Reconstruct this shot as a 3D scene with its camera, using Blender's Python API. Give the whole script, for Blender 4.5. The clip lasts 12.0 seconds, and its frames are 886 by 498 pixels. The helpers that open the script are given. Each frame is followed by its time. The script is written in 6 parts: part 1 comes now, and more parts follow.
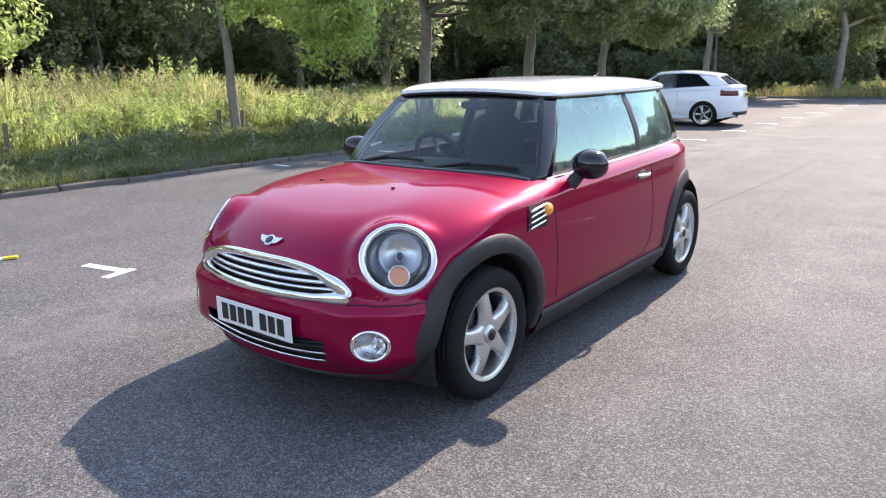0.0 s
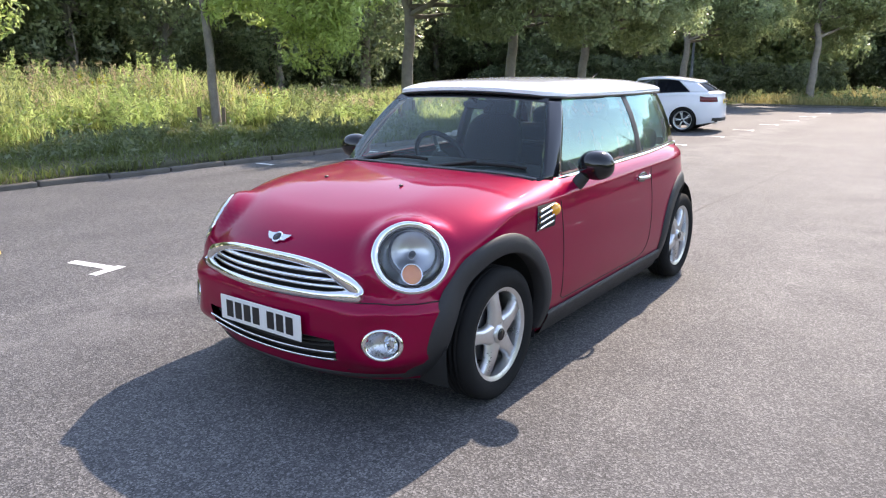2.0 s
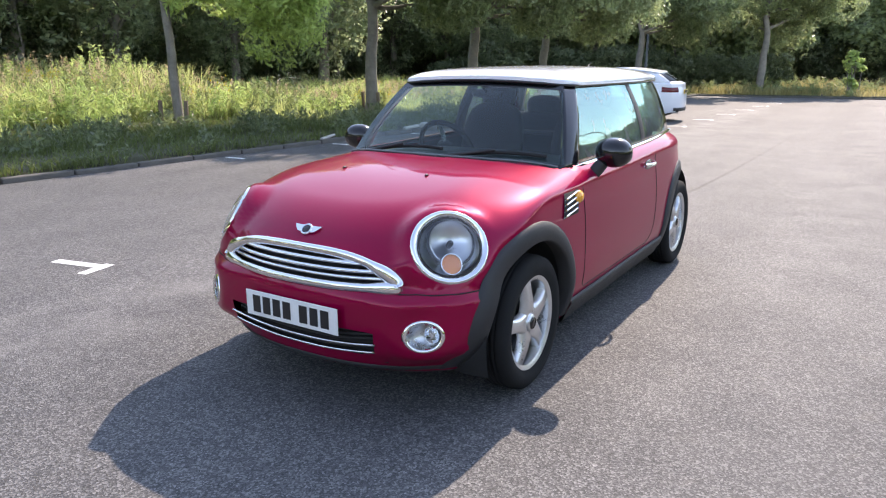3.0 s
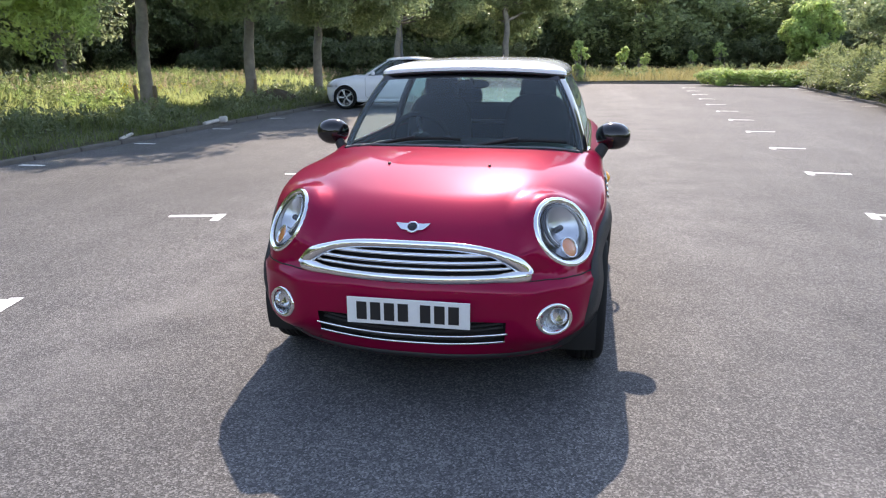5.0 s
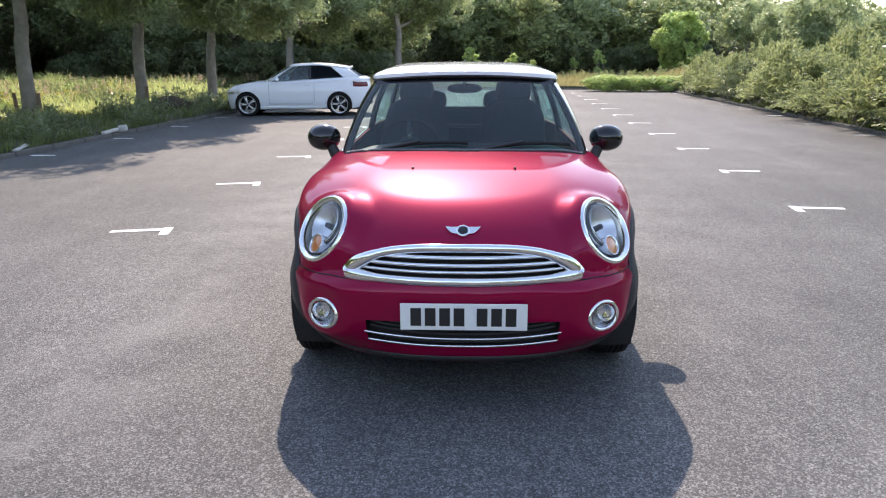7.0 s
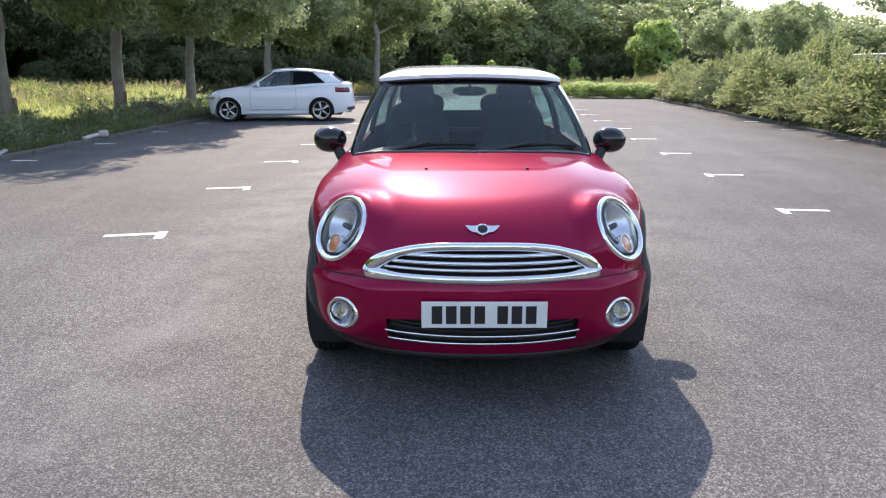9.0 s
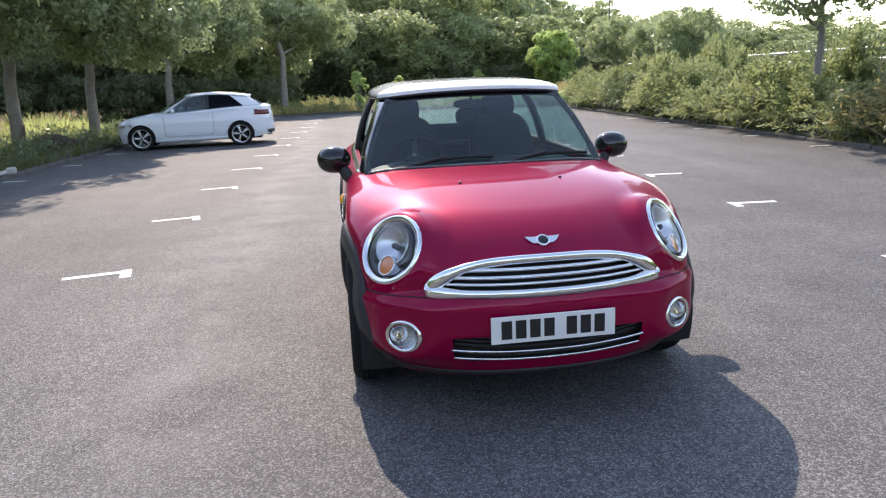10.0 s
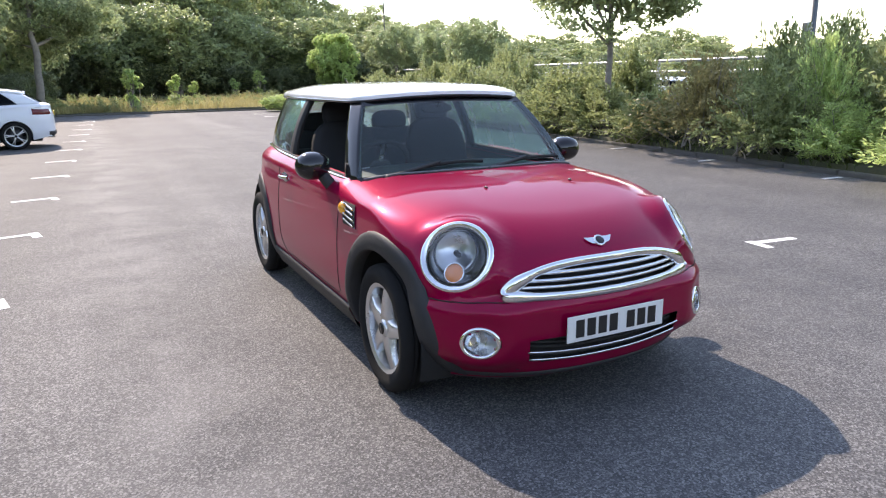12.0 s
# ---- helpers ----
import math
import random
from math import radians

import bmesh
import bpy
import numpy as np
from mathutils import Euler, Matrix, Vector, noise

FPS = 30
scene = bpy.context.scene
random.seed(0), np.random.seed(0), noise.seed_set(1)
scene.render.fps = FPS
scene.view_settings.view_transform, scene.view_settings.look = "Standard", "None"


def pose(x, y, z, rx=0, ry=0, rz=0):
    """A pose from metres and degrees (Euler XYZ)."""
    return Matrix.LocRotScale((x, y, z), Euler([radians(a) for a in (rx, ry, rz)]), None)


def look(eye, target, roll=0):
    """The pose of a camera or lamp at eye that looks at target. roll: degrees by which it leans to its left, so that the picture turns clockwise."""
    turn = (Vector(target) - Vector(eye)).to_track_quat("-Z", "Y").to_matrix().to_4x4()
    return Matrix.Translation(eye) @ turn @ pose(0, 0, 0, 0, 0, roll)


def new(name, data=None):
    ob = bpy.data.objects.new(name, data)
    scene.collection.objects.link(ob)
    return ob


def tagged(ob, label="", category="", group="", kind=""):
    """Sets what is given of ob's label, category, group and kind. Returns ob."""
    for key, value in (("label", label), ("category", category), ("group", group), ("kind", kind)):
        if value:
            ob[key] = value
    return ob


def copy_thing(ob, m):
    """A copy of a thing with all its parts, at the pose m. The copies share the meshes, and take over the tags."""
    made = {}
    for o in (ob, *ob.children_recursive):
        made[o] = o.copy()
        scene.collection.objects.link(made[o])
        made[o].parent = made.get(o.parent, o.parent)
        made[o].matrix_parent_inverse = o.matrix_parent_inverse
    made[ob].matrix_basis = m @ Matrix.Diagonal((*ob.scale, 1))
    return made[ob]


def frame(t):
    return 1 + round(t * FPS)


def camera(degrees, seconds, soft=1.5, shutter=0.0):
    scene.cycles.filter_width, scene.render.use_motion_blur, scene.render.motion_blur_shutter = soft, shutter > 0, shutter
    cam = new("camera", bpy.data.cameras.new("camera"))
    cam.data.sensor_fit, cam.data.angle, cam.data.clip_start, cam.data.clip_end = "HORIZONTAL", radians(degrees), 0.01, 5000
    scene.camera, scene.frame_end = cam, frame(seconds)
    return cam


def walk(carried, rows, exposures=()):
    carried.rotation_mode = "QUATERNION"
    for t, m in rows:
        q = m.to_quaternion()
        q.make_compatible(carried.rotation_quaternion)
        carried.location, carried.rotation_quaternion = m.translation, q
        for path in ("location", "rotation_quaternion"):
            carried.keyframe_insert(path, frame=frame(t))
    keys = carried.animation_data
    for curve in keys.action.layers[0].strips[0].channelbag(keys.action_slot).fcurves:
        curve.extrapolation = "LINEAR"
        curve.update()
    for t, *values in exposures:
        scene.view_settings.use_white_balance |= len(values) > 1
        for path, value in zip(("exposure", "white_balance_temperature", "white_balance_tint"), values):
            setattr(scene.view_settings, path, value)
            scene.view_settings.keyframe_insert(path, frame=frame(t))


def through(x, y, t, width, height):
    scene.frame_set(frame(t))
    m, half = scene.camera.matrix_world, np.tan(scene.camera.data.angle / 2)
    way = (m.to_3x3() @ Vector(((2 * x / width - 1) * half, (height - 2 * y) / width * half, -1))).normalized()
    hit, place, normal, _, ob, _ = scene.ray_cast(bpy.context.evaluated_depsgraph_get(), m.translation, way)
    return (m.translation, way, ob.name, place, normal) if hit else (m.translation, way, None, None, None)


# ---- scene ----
cam = camera(64.3, 12.0, soft=1.2)
PATH = [
    (0, (2.491, -1.807, 1.48), (1.294, -0.283, 0.986), -1.0),
    (0.5, (2.447, -1.849, 1.476), (1.274, -0.303, 0.991), -1.0),
    (1, (2.414, -1.848, 1.474), (1.254, -0.292, 0.989), -0.4),
    (1.5, (2.424, -1.873, 1.476), (1.255, -0.323, 0.994), -1.1),
    (2, (2.353, -1.885, 1.461), (1.212, -0.317, 0.972), 0.1),
    (2.5, (2.327, -1.969, 1.464), (1.198, -0.395, 0.966), -0.5),
    (3, (2.057, -2.05, 1.438), (1.024, -0.415, 0.93), -0.1),
    (3.2, (1.96, -2.115, 1.467), (0.983, -0.449, 0.946), -0.5),
    (4.8, (0.815, -2.626, 1.47), (0.359, -0.755, 0.933), -0.6),
    (5, (0.683, -2.651, 1.458), (0.305, -0.762, 0.92), -0.3),
    (5.5, (0.358, -2.732, 1.461), (0.118, -0.818, 0.933), 0.5),
    (6, (0.144, -2.693, 1.442), (0.016, -0.764, 0.928), 0.1),
    (6.5, (0.04, -2.717, 1.454), (-0.019, -0.789, 0.924), 0.1),
    (7, (0.008, -2.722, 1.447), (-0.054, -0.792, 0.925), -0.1),
    (9, (-0.175, -2.761, 1.423), (-0.169, -0.826, 0.919), 0.1),
    (9.5, (-0.459, -2.702, 1.443), (-0.304, -0.775, 0.933), -1.4),
    (10, (-0.793, -2.638, 1.42), (-0.531, -0.711, 0.952), -2.4),
    (10.5, (-1.148, -2.602, 1.436), (-0.699, -0.712, 0.961), -1.2),
    (11, (-1.499, -2.473, 1.418), (-0.907, -0.615, 0.975), -1.4),
    (11.5, (-1.755, -2.365, 1.448), (-0.993, -0.569, 1.009), -1.5),
    (12, (-1.943, -2.246, 1.46), (-1.074, -0.509, 0.983), -0.8),
]
walk(cam, [(t, look(eye, target, roll)) for t, eye, target, roll in PATH], [(0, 1.95, 8050, 20), (3.2, 1.90, 8050, 20), (5, 1.72, 7950, 19), (9, 1.68, 7950, 19), (11, 1.58, 7950, 20), (12, 1.74, 7950, 20)])

# ---- world, sun, exposure ----
SUN = Vector((-0.115, 1.15, 1.0)).normalized()
world = bpy.data.worlds.new("sky")
scene.world = world
world.use_nodes = True
wn = world.node_tree.nodes
sky = wn.new("ShaderNodeTexSky")
sky.sky_type = "NISHITA"
sky.sun_disc = False
sky.sun_elevation = math.asin(SUN.z)
sky.sun_rotation = math.atan2(SUN.x, SUN.y)
sky.air_density, sky.dust_density, sky.ozone_density = 1.0, 0.15, 1.0
world.node_tree.links.new(sky.outputs[0], wn["Background"].inputs[0])
wn["Background"].inputs[1].default_value = 0.16
sun_data = bpy.data.lights.new("sun", "SUN")
sun_data.energy, sun_data.angle, sun_data.color = 2.05, radians(0.55), (1.0, 0.98, 0.94)
sun = new("sun", sun_data)
sun.matrix_world = look(SUN * 60, (0, 0, 0))


# ---- materials ----
def shader(name):
    m = bpy.data.materials.new(name)
    m.use_nodes = True
    nt = m.node_tree
    return m, nt, nt.nodes["Principled BSDF"]


def node(nt, kind, **values):
    n = nt.nodes.new(kind)
    for k, v in values.items():
        if k in n.inputs:
            n.inputs[k].default_value = v
    return n


def noise_tex(nt, scale, detail=4.0, rough=0.55, coords="Object"):
    tc = nt.nodes.new("ShaderNodeTexCoord")
    n = node(nt, "ShaderNodeTexNoise", Scale=scale, Detail=detail, Roughness=rough)
    nt.links.new(tc.outputs[coords], n.inputs["Vector"])
    return n


def ramp(nt, source, stops):
    r = nt.nodes.new("ShaderNodeValToRGB")
    e = r.color_ramp.elements
    while len(e) < len(stops):
        e.new(0.5)
    for el, (p, c) in zip(e, stops):
        el.position, el.color = p, (*c, 1.0)
    nt.links.new(source, r.inputs[0])
    return r


def mix(nt, fac, a, b, mode="MIX"):
    m = nt.nodes.new("ShaderNodeMixRGB")
    m.blend_type = mode
    for slot, v in ((0, fac), (1, a), (2, b)):
        if isinstance(v, (int, float)):
            m.inputs[slot].default_value = v
        elif isinstance(v, tuple):
            m.inputs[slot].default_value = (*v, 1.0)
        else:
            nt.links.new(v, m.inputs[slot])
    return m.outputs[0]


def bump(nt, source, strength, distance):
    b = node(nt, "ShaderNodeBump", Strength=strength, Distance=distance)
    nt.links.new(source, b.inputs["Height"])
    return b.outputs[0]


def simple(name, color, rough=0.5, metal=0.0, vary=0.15, scale=8.0, coat=0.0, bumpy=0.0, bscale=120.0, spec=0.5):
    """A surface with slight variation of colour and gloss at two scales."""
    m, nt, p = shader(name)
    big, small = noise_tex(nt, scale), noise_tex(nt, scale * 14, 3)
    f = mix(nt, 0.4, big.outputs[0], small.outputs[0])
    lo, hi = tuple(c * (1 - vary) for c in color), tuple(min(1, c * (1 + vary)) for c in color)
    nt.links.new(ramp(nt, f, [(0.3, lo), (0.7, hi)]).outputs[0], p.inputs["Base Color"])
    r = ramp(nt, f, [(0.3, (max(0.02, rough * 0.85),) * 3), (0.7, (min(1, rough * 1.15),) * 3)])
    nt.links.new(r.outputs[0], p.inputs["Roughness"])
    p.inputs["Metallic"].default_value = metal
    p.inputs["Coat Weight"].default_value = coat
    p.inputs["Specular IOR Level"].default_value = spec
    if bumpy:
        nt.links.new(bump(nt, noise_tex(nt, bscale, 3).outputs[0], bumpy, 0.002), p.inputs["Normal"])
    return m


def paint(name, color, flake, rough, metal=0.0, coat_rough=0.025, coat=1.0):
    m, nt, p = shader(name)
    n = noise_tex(nt, 3.0, 3)
    c = mix(nt, n.outputs[0], color, flake)
    nt.links.new(c, p.inputs["Base Color"])
    p.inputs["Metallic"].default_value = metal
    p.inputs["Specular IOR Level"].default_value = 0.05
    p.inputs["Roughness"].default_value = rough
    p.inputs["Coat Weight"].default_value = coat
    p.inputs["Coat IOR"].default_value = 1.46
    if metal:
        p.inputs["Specular Tint"].default_value = (0.90, 0.01, 0.50, 1)
    dust_haze = ramp(nt, noise_tex(nt, 30.0, 5).outputs[0], [(0.35, (coat_rough,) * 3), (0.8, (coat_rough * 3,) * 3)])
    nt.links.new(dust_haze.outputs[0], p.inputs["Coat Roughness"])
    return m


def glass(name, tint, ior, dust_haze):
    """Thin glass: it mirrors by its Fresnel gloss, lets tinted light through, and carries a milky film that imitates
    haze and sky glow.
    """
    m, nt, p = shader(name)
    out = nt.nodes["Material Output"]
    nt.nodes.remove(p)
    lw = node(nt, "ShaderNodeLayerWeight", Blend=0.5)
    f0 = ((ior - 1) / (ior + 1)) ** 2
    fifth = nt.nodes.new("ShaderNodeMath")
    fifth.operation = "POWER"
    nt.links.new(lw.outputs["Facing"], fifth.inputs[0])
    fifth.inputs[1].default_value = 5.0
    fr = nt.nodes.new("ShaderNodeMath")
    fr.operation = "MULTIPLY_ADD"
    nt.links.new(fifth.outputs[0], fr.inputs[0])
    fr.inputs[1].default_value, fr.inputs[2].default_value = 1 - f0, f0
    tr, gl = node(nt, "ShaderNodeBsdfTransparent", Color=(*tint, 1)), node(nt, "ShaderNodeBsdfGlossy", Roughness=0.0, Color=(*(c**0.6 for c in tint), 1))
    mx = nt.nodes.new("ShaderNodeMixShader")
    nt.links.new(fr.outputs[0], mx.inputs[0])
    nt.links.new(tr.outputs[0], mx.inputs[1])
    nt.links.new(gl.outputs[0], mx.inputs[2])
    last = mx
    # Pale bluish film: the sky's haze on the pane, put in as colour.
    if dust_haze:
        df = node(nt, "ShaderNodeBsdfDiffuse", Color=(0.62, 0.68, 0.72, 1))
        tl = node(nt, "ShaderNodeBsdfTranslucent", Color=(0.62, 0.68, 0.72, 1))
        both = nt.nodes.new("ShaderNodeAddShader")
        nt.links.new(df.outputs[0], both.inputs[0])
        nt.links.new(tl.outputs[0], both.inputs[1])
        film = ramp(nt, noise_tex(nt, 7.0, 5).outputs[0], [(0.3, (dust_haze * 0.6,) * 3), (0.75, (dust_haze * 1.5,) * 3)])
        last = nt.nodes.new("ShaderNodeMixShader")
        nt.links.new(film.outputs[0], last.inputs[0])
        nt.links.new(mx.outputs[0], last.inputs[1])
        nt.links.new(both.outputs[0], last.inputs[2])
    nt.links.new(last.outputs[0], out.inputs[0])
    return m


def leafy(name, dark, light, through=0.4, tint=(0.35, 0.5, 0.05), rough=0.5):
    """Leaves: every piece has a green of its own, and light shines through."""
    m, nt, p = shader(name)
    out = nt.nodes["Material Output"]
    geo = nt.nodes.new("ShaderNodeNewGeometry")
    info = nt.nodes.new("ShaderNodeObjectInfo")
    big = noise_tex(nt, 0.9, 2)
    f = mix(nt, 0.45, geo.outputs["Random Per Island"], big.outputs[0])
    c = ramp(nt, f, [(0.15, dark), (0.5, tuple((a + b) / 2 for a, b in zip(dark, light))), (0.85, light)]).outputs[0]
    shade = ramp(nt, info.outputs["Random"], [(0.0, (0.75, 0.8, 0.75)), (1.0, (1.1, 1.05, 1.0))]).outputs[0]
    c = mix(nt, 1.0, c, shade, "MULTIPLY")
    nt.links.new(c, p.inputs["Base Color"])
    p.inputs["Roughness"].default_value = rough
    p.inputs["Specular IOR Level"].default_value = 0.6
    tr = nt.nodes.new("ShaderNodeBsdfTranslucent")
    nt.links.new(mix(nt, 0.5, c, tint), tr.inputs["Color"])
    mx = nt.nodes.new("ShaderNodeMixShader")
    mx.inputs[0].default_value = through
    nt.links.new(p.outputs[0], mx.inputs[1])
    nt.links.new(tr.outputs[0], mx.inputs[2])
    nt.links.new(mx.outputs[0], out.inputs[0])
    return m


def asphalt_material():
    m, nt, p = shader("asphalt")
    tc = nt.nodes.new("ShaderNodeTexCoord")
    grit = node(nt, "ShaderNodeTexVoronoi", Scale=140.0)
    nt.links.new(tc.outputs["Object"], grit.inputs["Vector"])
    fine = noise_tex(nt, 210.0, 2)
    patch, wear, streak = noise_tex(nt, 0.32, 5, 0.6), noise_tex(nt, 1.7, 5), noise_tex(nt, 5.5, 4)
    mp = nt.nodes.new("ShaderNodeMapping")
    mp.inputs["Scale"].default_value = (1.0, 0.06, 1.0)
    nt.links.new(tc.outputs["Object"], mp.inputs["Vector"])
    tracks = node(nt, "ShaderNodeTexNoise", Scale=1.1, Detail=4.0)
    nt.links.new(mp.outputs[0], tracks.inputs["Vector"])
    stones = ramp(nt, grit.outputs["Color"], [(0.12, (0.033, 0.033, 0.034)), (0.5, (0.082, 0.082, 0.083)), (0.92, (0.29, 0.287, 0.285))]).outputs[0]
    c = mix(nt, 0.35, stones, ramp(nt, fine.outputs[0], [(0.3, (0.028, 0.028, 0.029)), (0.7, (0.148, 0.148, 0.149))]).outputs[0])
    c = mix(nt, 1.0, c, ramp(nt, patch.outputs[0], [(0.3, (0.80, 0.80, 0.81)), (0.7, (1.12, 1.11, 1.10))]).outputs[0], "MULTIPLY")
    c = mix(nt, 1.0, c, ramp(nt, wear.outputs[0], [(0.3, (0.86, 0.86, 0.87)), (0.7, (1.1, 1.09, 1.07))]).outputs[0], "MULTIPLY")
    c = mix(nt, 1.0, c, ramp(nt, tracks.outputs[0], [(0.35, (0.88, 0.88, 0.88)), (0.6, (1.06, 1.06, 1.05)), (0.72, (1.28, 1.27, 1.25))]).outputs[0], "MULTIPLY")
    c = mix(nt, ramp(nt, streak.outputs[0], [(0.62, (0, 0, 0)), (0.8, (0.35, 0.35, 0.35))]).outputs[0], c, (0.16, 0.15, 0.13))
    mottle, scuff = noise_tex(nt, 16.0, 4, 0.7), noise_tex(nt, 46.0, 3, 0.6)
    c = mix(nt, 1.0, c, ramp(nt, mottle.outputs[0], [(0.3, (0.84, 0.84, 0.85)), (0.7, (1.14, 1.13, 1.12))]).outputs[0], "MULTIPLY")
    c = mix(nt, 1.0, c, ramp(nt, scuff.outputs[0], [(0.3, (0.82, 0.82, 0.82)), (0.62, (1.08, 1.08, 1.08)), (0.78, (1.5, 1.48, 1.45))]).outputs[0], "MULTIPLY")
    # pale lanes worn by tyres along the aisle
    xyz = nt.nodes.new("ShaderNodeSeparateXYZ")
    nt.links.new(tc.outputs["Object"], xyz.inputs[0])
    lane = None
    for at, half, gain in ((-1.72, 0.30, 0.34), (1.75, 0.5, 0.12)):
        d = nt.nodes.new("ShaderNodeMath")
        d.operation = "SUBTRACT"
        nt.links.new(xyz.outputs[0], d.inputs[0])
        d.inputs[1].default_value = at
        a = nt.nodes.new("ShaderNodeMath")
        a.operation = "ABSOLUTE"
        nt.links.new(d.outputs[0], a.inputs[0])
        band = ramp(nt, a.outputs[0], [(0.0, (gain,) * 3), (half, (gain * 0.4,) * 3), (min(1.0, half * 2), (0, 0, 0))]).outputs[0]
        lane = band if lane is None else mix(nt, 1.0, lane, band, "ADD")
    lane = mix(nt, 1.0, lane, ramp(nt, wear.outputs[0], [(0.38, (0, 0, 0)), (0.62, (1, 1, 1))]).outputs[0], "MULTIPLY")
    c = mix(nt, lane, c, (0.26, 0.25, 0.24))
    nt.links.new(c, p.inputs["Base Color"])
    p.inputs["Roughness"].default_value = 0.74
    p.inputs["Specular IOR Level"].default_value = 0.27
    h = mix(nt, 0.35, grit.outputs["Distance"], fine.outputs[0])
    nt.links.new(bump(nt, h, 0.55, 0.006), p.inputs["Normal"])
    return m


ASPHALT = asphalt_material()
RED = paint("red_paint", (0.26, 0.0005, 0.033), (0.295, 0.0008, 0.039), 0.36, 0.25, 0.013, 0.62)
WHITE_ROOF = paint("white_paint", (0.84, 0.845, 0.85), (0.87, 0.875, 0.88), 0.35)
WHITE_CAR = paint("pearl_white_paint", (0.72, 0.74, 0.78), (0.78, 0.80, 0.83), 0.4)
CHROME = simple("chrome", (0.78, 0.79, 0.80), 0.08, 1.0, 0.04)
SATIN = simple("satin_silver", (0.62, 0.63, 0.64), 0.28, 0.9, 0.06)
ALLOY = simple("alloy_silver", (0.66, 0.67, 0.67), 0.30, 0.85, 0.07, coat=0.4)
BLACK_PLASTIC = simple("black_plastic", (0.032, 0.032, 0.033), 0.58, 0, 0.2, 6, bumpy=0.25, bscale=400, spec=0.35)
GLOSS_BLACK = simple("gloss_black", (0.008, 0.008, 0.009), 0.10, 0, 0.2, coat=0.25)
MATT_BLACK = simple("matt_black", (0.012, 0.012, 0.012), 0.8, 0, 0.3)
RUBBER = simple("tyre_rubber", (0.015, 0.015, 0.015), 0.88, 0, 0.25, 10, bumpy=0.4, bscale=90, spec=0.2)
DARK_METAL = simple("dark_metal", (0.07, 0.07, 0.075), 0.5, 0.7, 0.2)
CLOTH = simple("dark_cloth", (0.016, 0.016, 0.018), 0.9, 0, 0.25, 14, bumpy=0.3, bscale=260)
DASH = simple("dashboard_plastic", (0.022, 0.022, 0.024), 0.6, 0, 0.2)
PALE_TRIM = simple("pale_trim", (0.55, 0.55, 0.54), 0.5, 0, 0.1)
REFLECTOR = simple("reflector", (0.62, 0.63, 0.65), 0.30, 1.0, 0.05)
AMBER = simple("amber_lens", (0.95, 0.36, 0.02), 0.15, 0, 0.12, coat=1.0)
PALE_AMBER = simple("pale_amber_lens", (0.72, 0.22, 0.07), 0.2, 0, 0.12, coat=1.0)
RED_LENS = simple("red_lens", (0.12, 0.005, 0.008), 0.2, 0, 0.15, coat=0.2)
PLATE_WHITE = simple("plate_white", (0.78, 0.78, 0.76), 0.35, 0, 0.05)
PLATE_YELLOW = simple("plate_yellow", (0.75, 0.52, 0.05), 0.35, 0, 0.05)
PLATE_INK = simple("plate_ink", (0.015, 0.015, 0.016), 0.4, 0, 0.1)
MARKING = simple("road_paint", (0.74, 0.74, 0.71), 0.75, 0, 0.18, 6, bumpy=0.6, bscale=80)
CONCRETE = simple("kerb_concrete", (0.10, 0.093, 0.083), 0.9, 0, 0.3, 3, bumpy=0.6, bscale=60)
POLE_GREY = simple("pole_paint", (0.13, 0.135, 0.14), 0.5, 0.3, 0.15, 4)
GALV = simple("galvanised_steel", (0.40, 0.41, 0.42), 0.5, 0.8, 0.15, 4)
WOOD_POST = simple("weathered_wood", (0.16, 0.12, 0.085), 0.85, 0, 0.3, 6, bumpy=0.6, bscale=50)
BARK = simple("bark", (0.23, 0.205, 0.175), 0.92, 0, 0.4, 5, bumpy=1.0, bscale=28)
SOIL = simple("soil", (0.085, 0.066, 0.045), 0.95, 0, 0.4, 3, bumpy=1.0, bscale=20)
TURF = simple("turf", (0.055, 0.056, 0.028), 0.95, 0, 0.45, 1.5, bumpy=1.0, bscale=30)
SCREEN = glass("windscreen_glass", (0.66, 0.79, 0.78), 1.66, 0.005)
SIDE_GLASS = glass("tinted_glass", (0.27, 0.56, 0.53), 2.7, 0.09)
CLEAR_SIDE = glass("car_side_glass", (0.42, 0.50, 0.50), 1.75, 0.03)
DARK_GLASS = glass("privacy_glass", (0.05, 0.06, 0.07), 1.6, 0.0)
LENS = glass("clear_lens", (0.93, 0.95, 0.96), 1.5, 0.0)
LEAF_TREE = leafy("tree_leaves", (0.06, 0.09, 0.042), (0.36, 0.42, 0.24), 0.50, (0.72, 0.86, 0.44), 0.30)
LEAF_WOOD = leafy("woodland_leaves", (0.03, 0.048, 0.024), (0.33, 0.39, 0.23), 0.52, (0.82, 0.95, 0.56), 0.28)
# Leaf green darkened to hold the shade under the woods and along the kerb.
LEAF_SHADY = leafy("shade_toned_leaves", (0.03, 0.05, 0.024), (0.17, 0.21, 0.11), 0.34, (0.5, 0.62, 0.3), 0.35)
TAR = simple("joint_tar", (0.035, 0.034, 0.034), 0.8, 0, 0.3)
# Woodland leaves again, coloured paler to carry haze and lit tops.
LEAF_WOOD_LIT = leafy("lit_woodland_leaves", (0.07, 0.10, 0.05), (0.34, 0.40, 0.19), 0.42, (0.80, 0.92, 0.44), 0.4)
LEAF_BRONZE = leafy("bronze_leaves", (0.09, 0.085, 0.038), (0.34, 0.30, 0.14), 0.42, (0.8, 0.7, 0.3))
